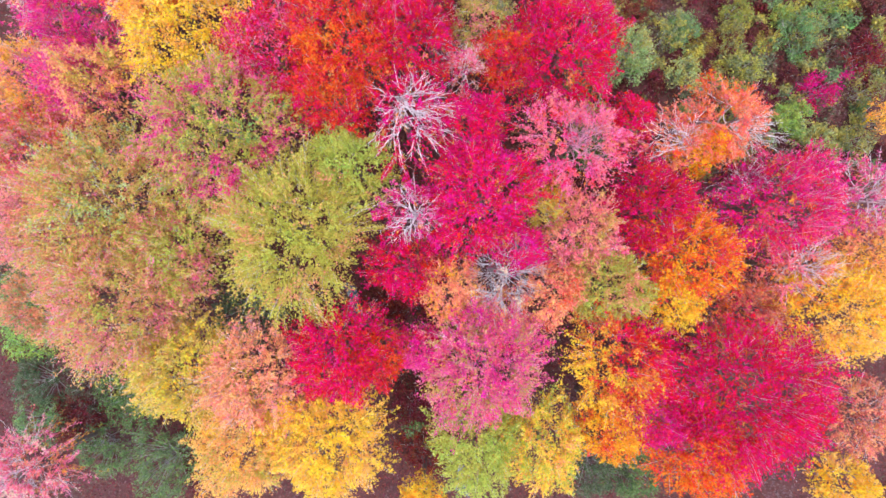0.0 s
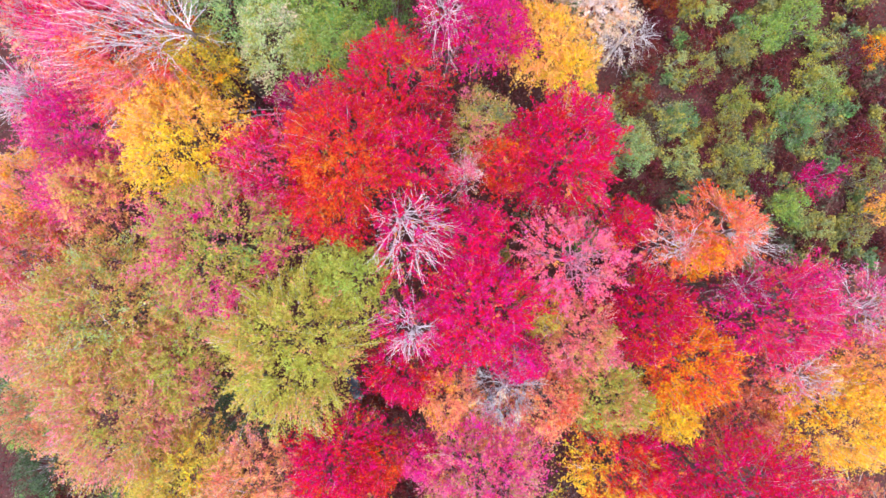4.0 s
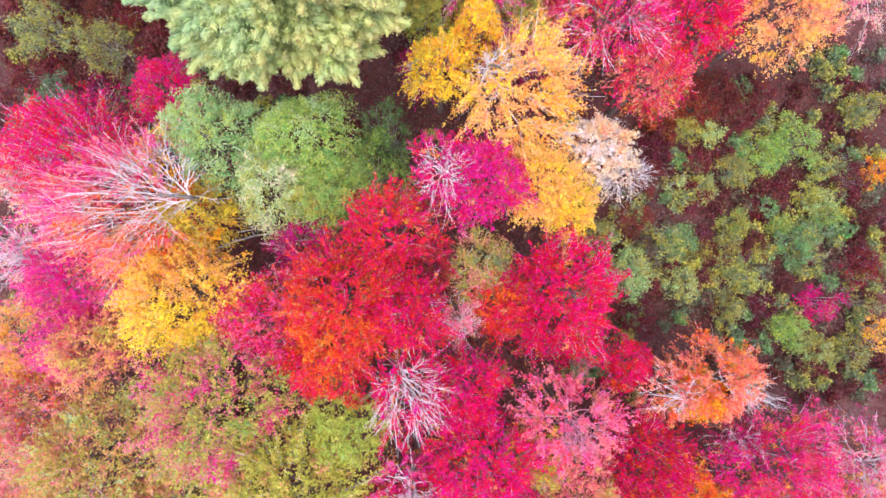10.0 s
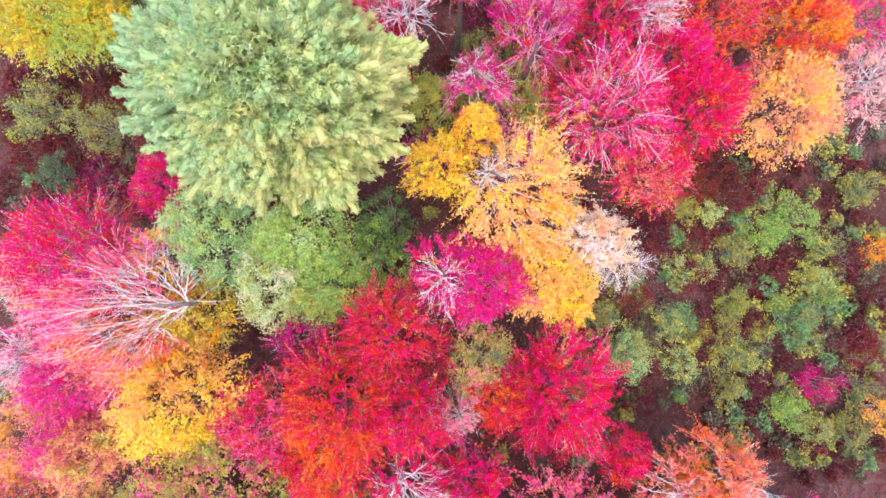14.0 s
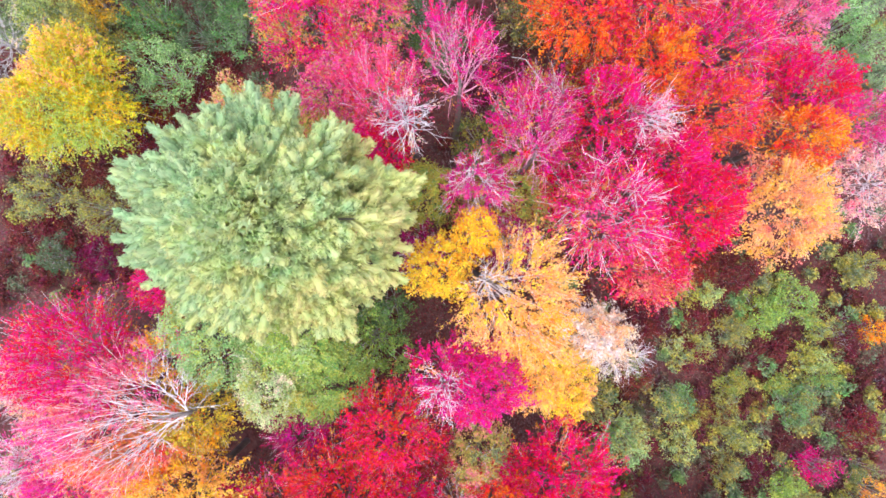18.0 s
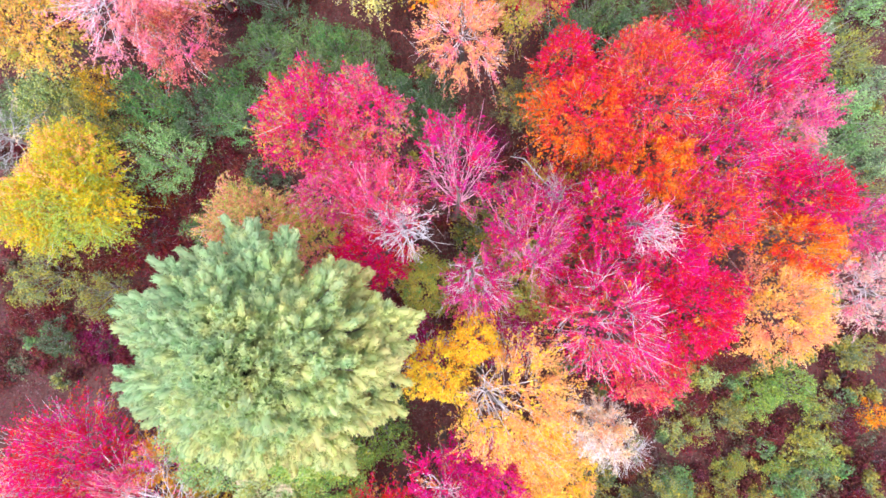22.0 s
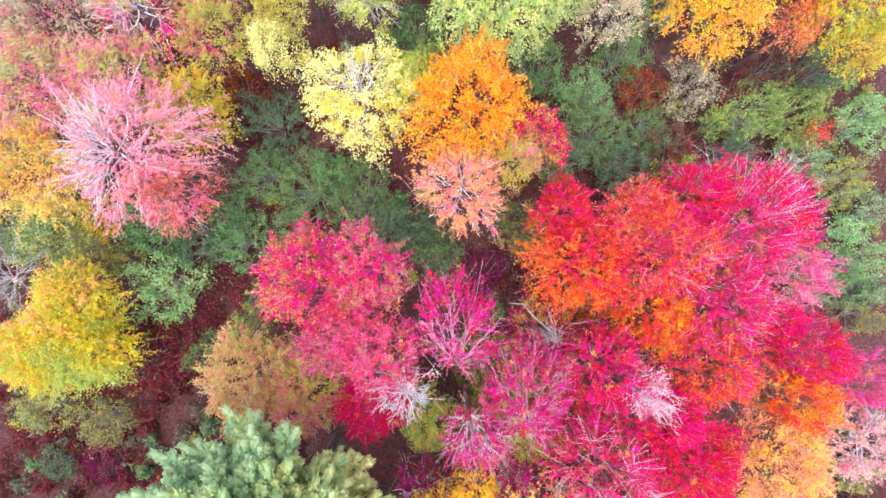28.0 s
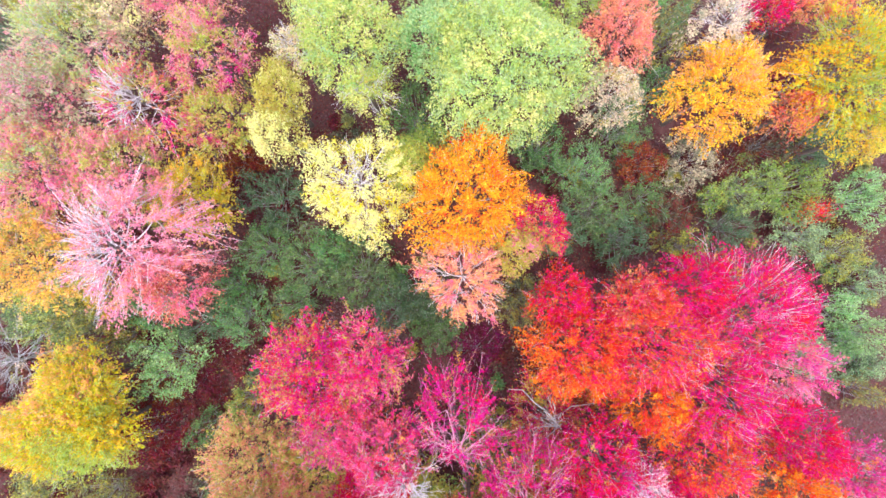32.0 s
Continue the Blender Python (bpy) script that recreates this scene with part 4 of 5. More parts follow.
broadleaf("broadleaf_tree", "pale yellow tree with a narrow crown", -10.31, 56.26, 11.5, 1.89, (LEMON, OLIVE, LEMON))
broadleaf("broadleaf_tree", "lemon-yellow tree with whitish limbs on top", -4.6, 52.7, 13.5, 3.75, (LEMON, LEMON, CHARTREUSE), spot=(0.1,0.2,0.4), bare=0.12, twig=1.3)
broadleaf("broadleaf_tree", "lime-yellow tree behind a lemon one", -1.82, 54.28, 11.0, 1.91, (LIME, OLIVE, LIME))
broadleaf("maple_tree", "glowing orange-gold maple with a rounded crown", 2.04, 52.02, 15.5, 3.70, (ORANGE, GOLD, GOLD, ORANGE, YELLOW), bare=0.02)
broadleaf("maple_tree", "peach maple with fine bare twigs", 1.69, 46.99, 12.5, 3.19, (PEACH, SALMON, PINK), bare=0.4)
broadleaf("maple_tree", "small red maple beside an orange one", 6.6, 50.2, 12.5, 2.0, (CRIMSON, DEEPRED, OLIVE))
broadleaf("maple_tree", "small olive-pink maple in the dense canopy", 5.08, 48.73, 13.0, 1.66, (OLIVE, PINK, OLIVE))
broadleaf("broadleaf_tree", "big lime-green tree with clumped leaves", 4.32, 59.43, 16.5, 4.75, (LIME, PALEGREEN, LIME, LEMON), leaf=0.16)
broadleaf("broadleaf_tree", "green broad-leaved tree turning yellow", 0.07, 61.84, 14.0, 2.60, (PALEGREEN, LIME, GREEN), leaf=0.17)
broadleaf("broadleaf_tree", "yellow-green tree with whitish twigs", -5.32, 61.57, 15.0, 3.49, (LIME, LEMON, PALEGREEN), bare=0.05)
broadleaf("broadleaf_tree", "thin yellow-green tree with bare twigs", -4.17, 58.62, 13.0, 1.99, (LIME, OLIVE, LEMON), bare=0.5)
broadleaf("broadleaf_tree", "nearly bare tree with whitish twigs", -8.94, 61.40, 12.0, 1.87, (CREAM, OLIVE, LIME), bare=0.8, twig=1.2)
broadleaf("maple_tree", "salmon maple with soft foliage", 11.87, 62.45, 13.0, 2.49, (SALMON, PEACH, SALMON), bare=0.1)
broadleaf("broadleaf_tree", "pale grey-olive tree in the dense canopy", 11.17, 58.60, 12.0, 2.21, (CREAM, OLIVE, GREYGREEN), bare=0.2)
broadleaf("maple_tree", "golden maple with a ragged edge", 17.97, 58.76, 13.5, 3.28, (GOLD, PEACH, YELLOW))
broadleaf("broadleaf_tree", "pale grey tree with fine twigs", 18.04, 62.60, 13.0, 2.16, (CREAM, GREYGREEN, CREAM), bare=0.4)
broadleaf("maple_tree", "golden maple with long plume-like branches", 25.61, 59.52, 14.5, 3.85, (GOLD, CHARTREUSE, LIME, LIME), lean=(0.3,0.0), ragged=0.3, bare=0.05)
broadleaf("maple_tree", "salmon-gold maple in the dense canopy", 23.6, 57.6, 11.0, 1.5, (SALMON, ORANGE, GOLD), bare=0.15)
broadleaf("maple_tree", "yellow-green maple in the dense canopy", 26.99, 55.74, 12.5, 1.85, (YELLOW, LIME, OLIVE))
broadleaf("maple_tree", "small crimson maple in the dense canopy", 21.49, 64.53, 12.0, 1.53, (CRIMSON, MAGENTA, CRIMSON))
broadleaf("dead_tree", "leafless grey tree with dense fine twigs", -28.53, 41.31, 8.5, 2.74, (CREAM, CREAM, CREAM), bare=0.99, bark=ASHEN)
broadleaf("maple_tree", "dull olive tree under bare maples", 4.81, 31.09, 8.5, 3.47, (OLIVE, GREEN, WINE), bare=0.1)
broadleaf("maple_tree", "dark red maple in the understorey", 7.36, 37.11, 8.0, 2.95, (DEEPRED, WINE, OLIVE), bare=0.2)
broadleaf("maple_tree", "deep red maple in the understorey", 8.88, 31.90, 9.0, 3.07, (DEEPRED, CRIMSON, OLIVE), bare=0.1)
broadleaf("broadleaf_tree", "olive-yellow tree in the understorey", -0.48, 31.42, 8.0, 2.21, (OLIVE, LIME, GREEN))
broadleaf("maple_tree", "rusty dark red maple in the understorey", 10.43, 39.23, 7.0, 2.26, (RUST, DARKRED, OLIVE), bare=0.1)
broadleaf("broadleaf_tree", "dark green broad-leaved tree in the shade", -27.71, 67.52, 8.0, 3.32, (OLIVE, GREEN, GREYGREEN))
broadleaf("maple_tree", "dusty pink maple with olive leaves", -15.81, 65.95, 13.0, 3.16, (DUSTY, OLIVE, PINK), bare=0.1)
broadleaf("broadleaf_tree", "pale lime tree with a rounded crown", -7.17, 66.06, 14.0, 3.09, (LIME, PALEGREEN, LEMON))
broadleaf("broadleaf_tree", "pale green tree with a rounded crown", 0.44, 65.63, 15.0, 3.02, (PALEGREEN, LIME, GREEN))
broadleaf("broadleaf_tree", "lime-green tree with a rounded crown", 8.04, 65.64, 14.0, 3.09, (LIME, PALEGREEN, GREEN))
broadleaf("broadleaf_tree", "grey-green tree with small leaves", 15.51, 65.83, 11.0, 2.60, (GREYGREEN, OLIVE, GREEN), bare=0.1)
broadleaf("maple_tree", "salmon maple with a ragged crown", 25.80, 65.60, 11.0, 2.25, (SALMON, ORANGE, PEACH))
broadleaf("maple_tree", "small golden maple with a narrow crown", -1.40, -16.07, 10.0, 1.42, (YELLOW, GOLD, YELLOW))
pine("tall white pine with pale yellow-green needle plumes", -7.74, 28.72, 25.2, 6.15)
shrub("leafy lime-green shrub with olive leaves among brush", 18.2, 24.5, 3.4, 1.05, (LIME, OLIVE))
shrub("leafy green shrub with lime-green leaves among brush", 24.1, 22.9, 3.0, 1.7, (GREEN, LIME))
shrub("leafy olive shrub with grey-green leaves among brush", 22.0, 21.6, 2.4, 1.5, (OLIVE, GREYGREEN))
shrub("leafy lime-green shrub with green leaves among brush", 28.6, 18.4, 2.8, 1.1, (LIME, GREEN))
shrub("leafy lime-green shrub with olive leaves among brush", 27.4, 20.0, 2.8, 1.2, (LIME, OLIVE))
shrub("low dark red bush with red-brown twigs on leaf litter", 14.5, 17.9, 2.0, 1.5, (DARKRED, BROWN))
shrub("low dark red bush with rust-red twigs on leaf litter", 18.6, 26.6, 2.4, 2.1, (DARKRED, RUST))
shrub("low dark red bush with red-brown twigs on leaf litter", 16.6, 25.8, 2.2, 1.9, (DARKRED, RUST))
shrub("low dark red bush with red-brown twigs on leaf litter", 20.6, 27.3, 2.2, 2.0, (DARKRED, BROWN))
shrub("low dark red bush with red-brown twigs on leaf litter", 23.6, 27.0, 2.2, 1.6, (DARKRED, BROWN))
shrub("low dark red bush with red-brown twigs on leaf litter", 19.2, 22.3, 1.8, 1.3, (DARKRED, BROWN))
shrub("low dark red bush with red-brown twigs on leaf litter", 15.3, 21.0, 2.0, 1.6, (DARKRED, BROWN))
shrub("leafy olive shrub with pale green leaves among brush", 20.14, 24.42, 2.5, 1.05, (OLIVE, PALEGREEN))
shrub("leafy green shrub with lime-green leaves among brush", 26.2, 23.6, 3.2, 2.0, (GREEN, LIME))
shrub("leafy olive shrub with grey-green leaves among brush", 28.92, 21.91, 2.5, 1.17, (OLIVE, GREYGREEN))
shrub("leafy grey-green shrub with olive leaves among brush", 19.61, 20.25, 2.2, 1.18, (GREYGREEN, OLIVE))
shrub("leafy dark red shrub with red-brown leaves among brush", 16.04, 23.19, 2.2, 1.81, (DARKRED, BROWN))
shrub("low dark red bush with dark red twigs on leaf litter", 19.25, 19.82, 2.0, 1.06, (DARKRED, DARKRED))
shrub("low dark red bush with red-brown twigs on leaf litter", 25.16, 20.24, 2.0, 1.21, (DARKRED, BROWN))
shrub("leafy dark red shrub with red-brown leaves among brush", 30.44, 21.07, 2.7, 1.65, (DARKRED, BROWN))
shrub("leafy olive shrub with pale green leaves among brush", 28.34, 19.19, 2.4, 1.17, (OLIVE, PALEGREEN))
shrub("leafy green shrub with olive leaves among brush", 21.92, 17.72, 2.2, 1.18, (GREEN, OLIVE))
shrub("leafy green shrub with olive leaves among brush", 25.28, 17.51, 2.2, 0.90, (GREEN, OLIVE))
shrub("leafy grey-green shrub with olive leaves among brush", 27.11, 16.07, 2.8, 1.43, (GREYGREEN, OLIVE))
shrub("low dark red bush with red-brown twigs on leaf litter", 21.43, 15.38, 1.8, 1.21, (DARKRED, BROWN))
shrub("leafy dark red shrub with rust-red leaves among brush", 31.4, 14.4, 2.7, 1.75, (DARKRED, RUST))
shrub("leafy olive shrub with pale green leaves among brush", 13.69, 14.42, 5.0, 1.70, (OLIVE, PALEGREEN))
shrub("leafy olive shrub with grey-green leaves among brush", 11.29, 16.63, 5.0, 1.56, (OLIVE, GREYGREEN))
shrub("leafy olive shrub with grey-green leaves among brush", 16.92, 16.13, 3.5, 1.41, (OLIVE, GREYGREEN))
shrub("leafy grey-green shrub with olive leaves among brush", 22.68, 13.54, 2.4, 1.17, (GREYGREEN, OLIVE))
shrub("leafy olive shrub with pale green leaves among brush", 18.01, 13.15, 2.6, 1.56, (OLIVE, PALEGREEN))
shrub("leafy olive shrub with grey-green leaves among brush", 21.50, 11.42, 2.2, 1.18, (OLIVE, GREYGREEN))
shrub("low dark red bush with red-brown twigs on leaf litter", 24.18, 11.36, 1.8, 1.37, (DARKRED, BROWN))
shrub("leafy crimson shrub with magenta leaves among brush", 27.57, 11.67, 4.0, 1.46, (CRIMSON, MAGENTA))
shrub("leafy green shrub with lime-green leaves among brush", 25.82, 9.77, 2.4, 1.44, (GREEN, LIME))
shrub("leafy grey-green shrub with olive leaves among brush", 31.16, 11.52, 3.0, 1.04, (GREYGREEN, OLIVE))
shrub("leafy olive shrub with pale green leaves among brush", 27.70, 8.09, 2.4, 1.44, (OLIVE, PALEGREEN))
shrub("leafy olive shrub with grey-green leaves among brush", 30.95, 8.13, 2.6, 1.32, (OLIVE, GREYGREEN))
shrub("leafy peach shrub with golden leaves among brush", 31.85, 9.63, 4.0, 1.22, (PEACH, GOLD))
shrub("leafy golden shrub with orange leaves among brush", 32.41, 21.47, 3.0, 1.19, (GOLD, ORANGE))
shrub("leafy olive shrub with grey-green leaves among brush", 31.59, 26.24, 3.0, 1.43, (OLIVE, GREYGREEN))
shrub("leafy grey-green shrub with olive leaves among brush", 22.76, 21.50, 2.2, 0.90, (GREYGREEN, OLIVE))
shrub("leafy olive shrub with pale green leaves among brush", 17.60, 20.66, 2.6, 0.90, (OLIVE, PALEGREEN))
shrub("leafy dark green shrub with green leaves among brush", 10.48, 7.22, 5.0, 1.64, (DARKGREEN, GREEN))
shrub("low red-brown bush with dark red twigs on leaf litter", 14.82, 10.55, 2.0, 1.36, (BROWN, DARKRED))
shrub("low red-brown bush with olive twigs on leaf litter", 19.46, 15.61, 2.0, 1.18, (BROWN, OLIVE))
shrub("low red-brown bush with olive twigs on leaf litter", 24.10, 15.61, 2.0, 1.06, (BROWN, OLIVE))
shrub("leafy grey-green shrub with red-brown leaves among brush", 15.26, 15.46, 2.6, 1.6, (GREYGREEN, BROWN))
shrub("low dark red bush with red-brown twigs on leaf litter", 22.00, 25.73, 2.0, 1.81, (DARKRED, BROWN))
shrub("leafy green shrub with dark green leaves among brush", -3.70, 23.6, 8.0, 2.1, (GREEN, DARKGREEN))
shrub("leafy green shrub with lime-green leaves among brush", -4.64, 21.02, 7.0, 2.9, (GREEN, LIME))
shrub("leafy olive shrub with grey-green leaves among brush", -28.99, 31.98, 4.5, 2.29, (OLIVE, GREYGREEN))
shrub("leafy grey-green shrub with olive leaves among brush", -24.75, 30.57, 4.5, 2.10, (GREYGREEN, OLIVE))
shrub("leafy dark green shrub with grey-green leaves among brush", -28.52, 27.33, 3.0, 1.58, (DARKGREEN, GREYGREEN))
shrub("low dark red bush with red-brown twigs on leaf litter", -30.48, 29.21, 1.6, 2.52, (DARKRED, BROWN))
shrub("low dark red bush with wine-red twigs on leaf litter", -25.82, 27.08, 1.6, 2.16, (DARKRED, WINE))
shrub("leafy pale green shrub with green leaves among brush", -19.6, 40.5, 6.3, 2.75, (PALEGREEN, GREEN))
shrub("leafy dark green shrub with green leaves among brush", -21.04, 45.03, 5.0, 2.46, (DARKGREEN, GREEN))
shrub("leafy dark green shrub with grey-green leaves among brush", -17.50, 43.86, 4.0, 2.31, (DARKGREEN, GREYGREEN))
shrub("leafy green shrub with dark green leaves among brush", -15.44, 45.92, 4.0, 1.93, (GREEN, DARKGREEN))
shrub("leafy pale green shrub with olive leaves among brush", -28.27, 44.70, 5.5, 3.00, (PALEGREEN, OLIVE))
shrub("leafy olive shrub with golden leaves among brush", -24.89, 45.65, 5.0, 1.89, (OLIVE, GOLD))
shrub("low dark red bush with rust-red twigs on leaf litter", -20.36, 38.90, 1.6, 2.52, (DARKRED, RUST))
shrub("low dark red bush with red-brown twigs on leaf litter", -16.94, 41.47, 1.6, 2.16, (DARKRED, BROWN))
shrub("leafy dark green shrub with grey-green leaves among brush", -13.16, 39.72, 4.0, 1.08, (DARKGREEN, GREYGREEN))
shrub("leafy grey-green shrub with dark green leaves among brush", -0.61, 45.06, 4.0, 2.31, (GREYGREEN, DARKGREEN))
shrub("leafy olive shrub with grey-green leaves among brush", 6.38, 45.04, 4.0, 2.12, (OLIVE, GREYGREEN))
shrub("leafy pale green shrub with grey-green leaves among brush", 27.27, 41.05, 5.0, 1.89, (PALEGREEN, GREYGREEN))
shrub("leafy grey-green shrub with pale green leaves among brush", 31.84, 40.43, 4.0, 1.93, (GREYGREEN, PALEGREEN))
shrub("leafy dark green shrub with green leaves among brush", 5.02, 32.61, 5.0, 3.41, (DARKGREEN, GREEN))
shrub("leafy dark green shrub with olive leaves among brush", 3.42, 35.03, 5.0, 2.65, (DARKGREEN, OLIVE))
shrub("leafy dark green shrub with green leaves among brush", 9.06, 33.81, 5.0, 2.27, (DARKGREEN, GREEN))
shrub("leafy olive shrub with lime-green leaves among brush", -1.52, 32.80, 8.0, 1.43, (OLIVE, LIME))
shrub("leafy green shrub with dark green leaves among brush", -16.77, 35.70, 5.0, 1.52, (GREEN, DARKGREEN))
shrub("leafy olive shrub with green leaves among brush", -14.06, 37.52, 4.5, 1.72, (OLIVE, GREEN))
shrub("leafy grey-green shrub with green leaves among brush", -0.53, 43.68, 4.0, 2.12, (GREYGREEN, GREEN))
shrub("low dark red bush with red-brown twigs on leaf litter", -19.03, 38.36, 1.8, 2.51, (DARKRED, BROWN))
shrub("low dark red bush with rust-red twigs on leaf litter", -22.02, 34.94, 1.8, 2.87, (DARKRED, RUST))
shrub("low dark red bush with red-brown twigs on leaf litter", -25.52, 33.22, 1.6, 1.98, (DARKRED, BROWN))
shrub("leafy pale green shrub with green leaves among brush", 29.81, 44.31, 5.0, 1.59, (PALEGREEN, GREEN))
shrub("leafy green shrub with pale green leaves among brush", 31.55, 42.44, 5.5, 1.69, (GREEN, PALEGREEN))
shrub("leafy grey-green shrub with green leaves among brush", 29.83, 41.70, 4.5, 1.45, (GREYGREEN, GREEN))
shrub("leafy dark green shrub with grey-green leaves among brush", 31.72, 40.28, 4.0, 1.35, (DARKGREEN, GREYGREEN))
shrub("leafy pale green shrub with grey-green leaves among brush", 28.34, 40.45, 5.0, 1.59, (PALEGREEN, GREYGREEN))
shrub("leafy olive shrub with grey-green leaves among brush", 31.90, 38.21, 4.0, 1.62, (OLIVE, GREYGREEN))
shrub("leafy pale green shrub with grey-green leaves among brush", 32.07, 45.94, 5.0, 1.59, (PALEGREEN, GREYGREEN))
shrub("leafy dark green shrub with grey-green leaves among brush", -11.91, 52.61, 5.5, 2.44, (DARKGREEN, GREYGREEN))
shrub("leafy green shrub with grey-green leaves among brush", -12.83, 48.95, 5.0, 2.27, (GREEN, GREYGREEN))
shrub("leafy green shrub with grey-green leaves among brush", -9.25, 47.70, 5.5, 2.82, (GREEN, GREYGREEN))
shrub("leafy green shrub with grey-green leaves among brush", -5.38, 46.87, 5.5, 2.82, (GREEN, GREYGREEN))
shrub("leafy green shrub with dark green leaves among brush", -7.42, 48.92, 5.5, 1.88, (GREEN, DARKGREEN))
shrub("leafy dark green shrub with grey-green leaves among brush", -2.97, 44.80, 5.0, 2.46, (DARKGREEN, GREYGREEN))
shrub("leafy green shrub with grey-green leaves among brush", -14.60, 43.99, 4.5, 2.29, (GREEN, GREYGREEN))
shrub("leafy grey-green shrub with green leaves among brush", -10.46, 44.80, 4.5, 1.91, (GREYGREEN, GREEN))
shrub("leafy green shrub with dark green leaves among brush", 7.61, 56.27, 6.5, 2.03, (GREEN, DARKGREEN))
shrub("leafy green shrub with grey-green leaves among brush", 10.90, 54.50, 6.0, 2.23, (GREEN, GREYGREEN))
shrub("leafy green shrub with grey-green leaves among brush", 11.68, 51.66, 6.0, 2.42, (GREEN, GREYGREEN))
shrub("leafy dark green shrub with grey-green leaves among brush", 9.39, 50.08, 5.0, 1.89, (DARKGREEN, GREYGREEN))
shrub("leafy dark red shrub with rust-red leaves among brush", 15.46, 55.34, 4.0, 1.93, (DARKRED, RUST))
shrub("leafy green shrub with grey-green leaves among brush", 13.77, 57.75, 6.0, 2.23, (GREEN, GREYGREEN))
shrub("leafy grey-green shrub with cream leaves among brush", 18.92, 55.20, 5.0, 2.27, (GREYGREEN, CREAM))
shrub("leafy rust-red shrub with grey-green leaves among brush", 17.94, 51.43, 2.5, 1.95, (RUST, GREYGREEN))
shrub("leafy grey-green shrub with green leaves among brush", 15.98, 52.65, 3.5, 1.91, (GREYGREEN, GREEN))
shrub("leafy dark green shrub with grey-green leaves among brush", 13.72, 49.68, 4.0, 2.31, (DARKGREEN, GREYGREEN))
shrub("leafy lime-green shrub with green leaves among brush", 20.53, 52.51, 5.0, 1.14, (LIME, GREEN))
shrub("leafy grey-green shrub with lime-green leaves among brush", 23.43, 53.32, 5.0, 2.27, (GREYGREEN, LIME))
shrub("leafy green shrub with lime-green leaves among brush", 26.50, 53.26, 5.5, 2.44, (GREEN, LIME))
shrub("leafy dark green shrub with grey-green leaves among brush", 28.02, 56.61, 5.0, 2.46, (DARKGREEN, GREYGREEN))
shrub("leafy rust-red shrub with grey-green leaves among brush", 24.93, 56.70, 4.5, 2.10, (RUST, GREYGREEN))
shrub("leafy red shrub with crimson leaves among brush", 27.66, 51.51, 6.0, 1.12, (RED, CRIMSON))
shrub("leafy green shrub with pale green leaves among brush", 31.65, 52.46, 5.0, 2.27, (GREEN, PALEGREEN))
shrub("leafy pale green shrub with grey-green leaves among brush", 27.31, 50.02, 4.5, 2.29, (PALEGREEN, GREYGREEN))
shrub("leafy grey-green shrub with olive leaves among brush", 30.44, 48.35, 4.0, 2.31, (GREYGREEN, OLIVE))
shrub("leafy grey-green shrub with dark green leaves among brush", 22.11, 50.48, 4.0, 1.93, (GREYGREEN, DARKGREEN))
shrub("leafy dark green shrub with olive leaves among brush", 18.89, 48.83, 3.5, 1.74, (DARKGREEN, OLIVE))
shrub("leafy red-brown shrub with dark red leaves among brush", 22.54, 55.22, 3.0, 1.58, (BROWN, DARKRED))
shrub("leafy green shrub with dark green leaves among brush", -1.22, 58.44, 7.0, 2.56, (GREEN, DARKGREEN))
shrub("leafy lime-green shrub with green leaves among brush", -0.39, 56.13, 9.0, 1.76, (LIME, GREEN))
shrub("leafy green shrub with grey-green leaves among brush", -29.40, 44.13, 5.5, 2.63, (GREEN, GREYGREEN))
shrub("leafy olive shrub with grey-green leaves among brush", -25.96, 43.67, 5.0, 2.27, (OLIVE, GREYGREEN))
shrub("leafy olive shrub with dark green leaves among brush", -23.08, 42.43, 5.0, 1.52, (OLIVE, DARKGREEN))
shrub("leafy grey-green shrub with green leaves among brush", 0.30, 42.60, 3.5, 1.91, (GREYGREEN, GREEN))
shrub("leafy grey-green shrub with red-brown leaves among brush", 6.20, 44.67, 3.5, 2.09, (GREYGREEN, BROWN))
shrub("low dark red bush with red-brown twigs on leaf litter", -15.26, 52.91, 2.0, 1.79, (DARKRED, BROWN))
shrub("low dark red bush with rust-red twigs on leaf litter", -14.84, 55.95, 2.0, 1.96, (DARKRED, RUST))
shrub("low wine-red bush with red-brown twigs on leaf litter", 2.88, 41.14, 1.8, 2.51, (WINE, BROWN))
shrub("leafy red-brown shrub with dark red leaves among brush", 26.55, 66.39, 3.0, 1.75, (BROWN, DARKRED))
shrub("leafy dark red shrub with rust-red leaves among brush", 27.33, 61.21, 3.0, 1.93, (DARKRED, RUST))
shrub("leafy grey-green shrub with olive leaves among brush", 16.69, 64.28, 6.0, 2.05, (GREYGREEN, OLIVE))
shrub("leafy grey-green shrub with green leaves among brush", 16.10, 60.82, 5.0, 1.89, (GREYGREEN, GREEN))
shrub("leafy dark green shrub with grey-green leaves among brush", -30.55, 64.49, 6.0, 2.23, (DARKGREEN, GREYGREEN))
shrub("leafy green shrub with dark green leaves among brush", -29.67, -2.35, 5.0, 2.46, (GREEN, DARKGREEN))
shrub("leafy green shrub with lime-green leaves among brush", -29.93, -5.99, 4.5, 2.29, (GREEN, LIME))
shrub("leafy green shrub with dark green leaves among brush", -22.09, -10.33, 5.0, 2.46, (GREEN, DARKGREEN))
shrub("leafy green shrub with grey-green leaves among brush", -20.30, -15.51, 5.0, 2.84, (GREEN, GREYGREEN))
shrub("leafy red-brown shrub with grey-green leaves among brush", -26.18, -9.87, 3.0, 1.93, (BROWN, GREYGREEN))
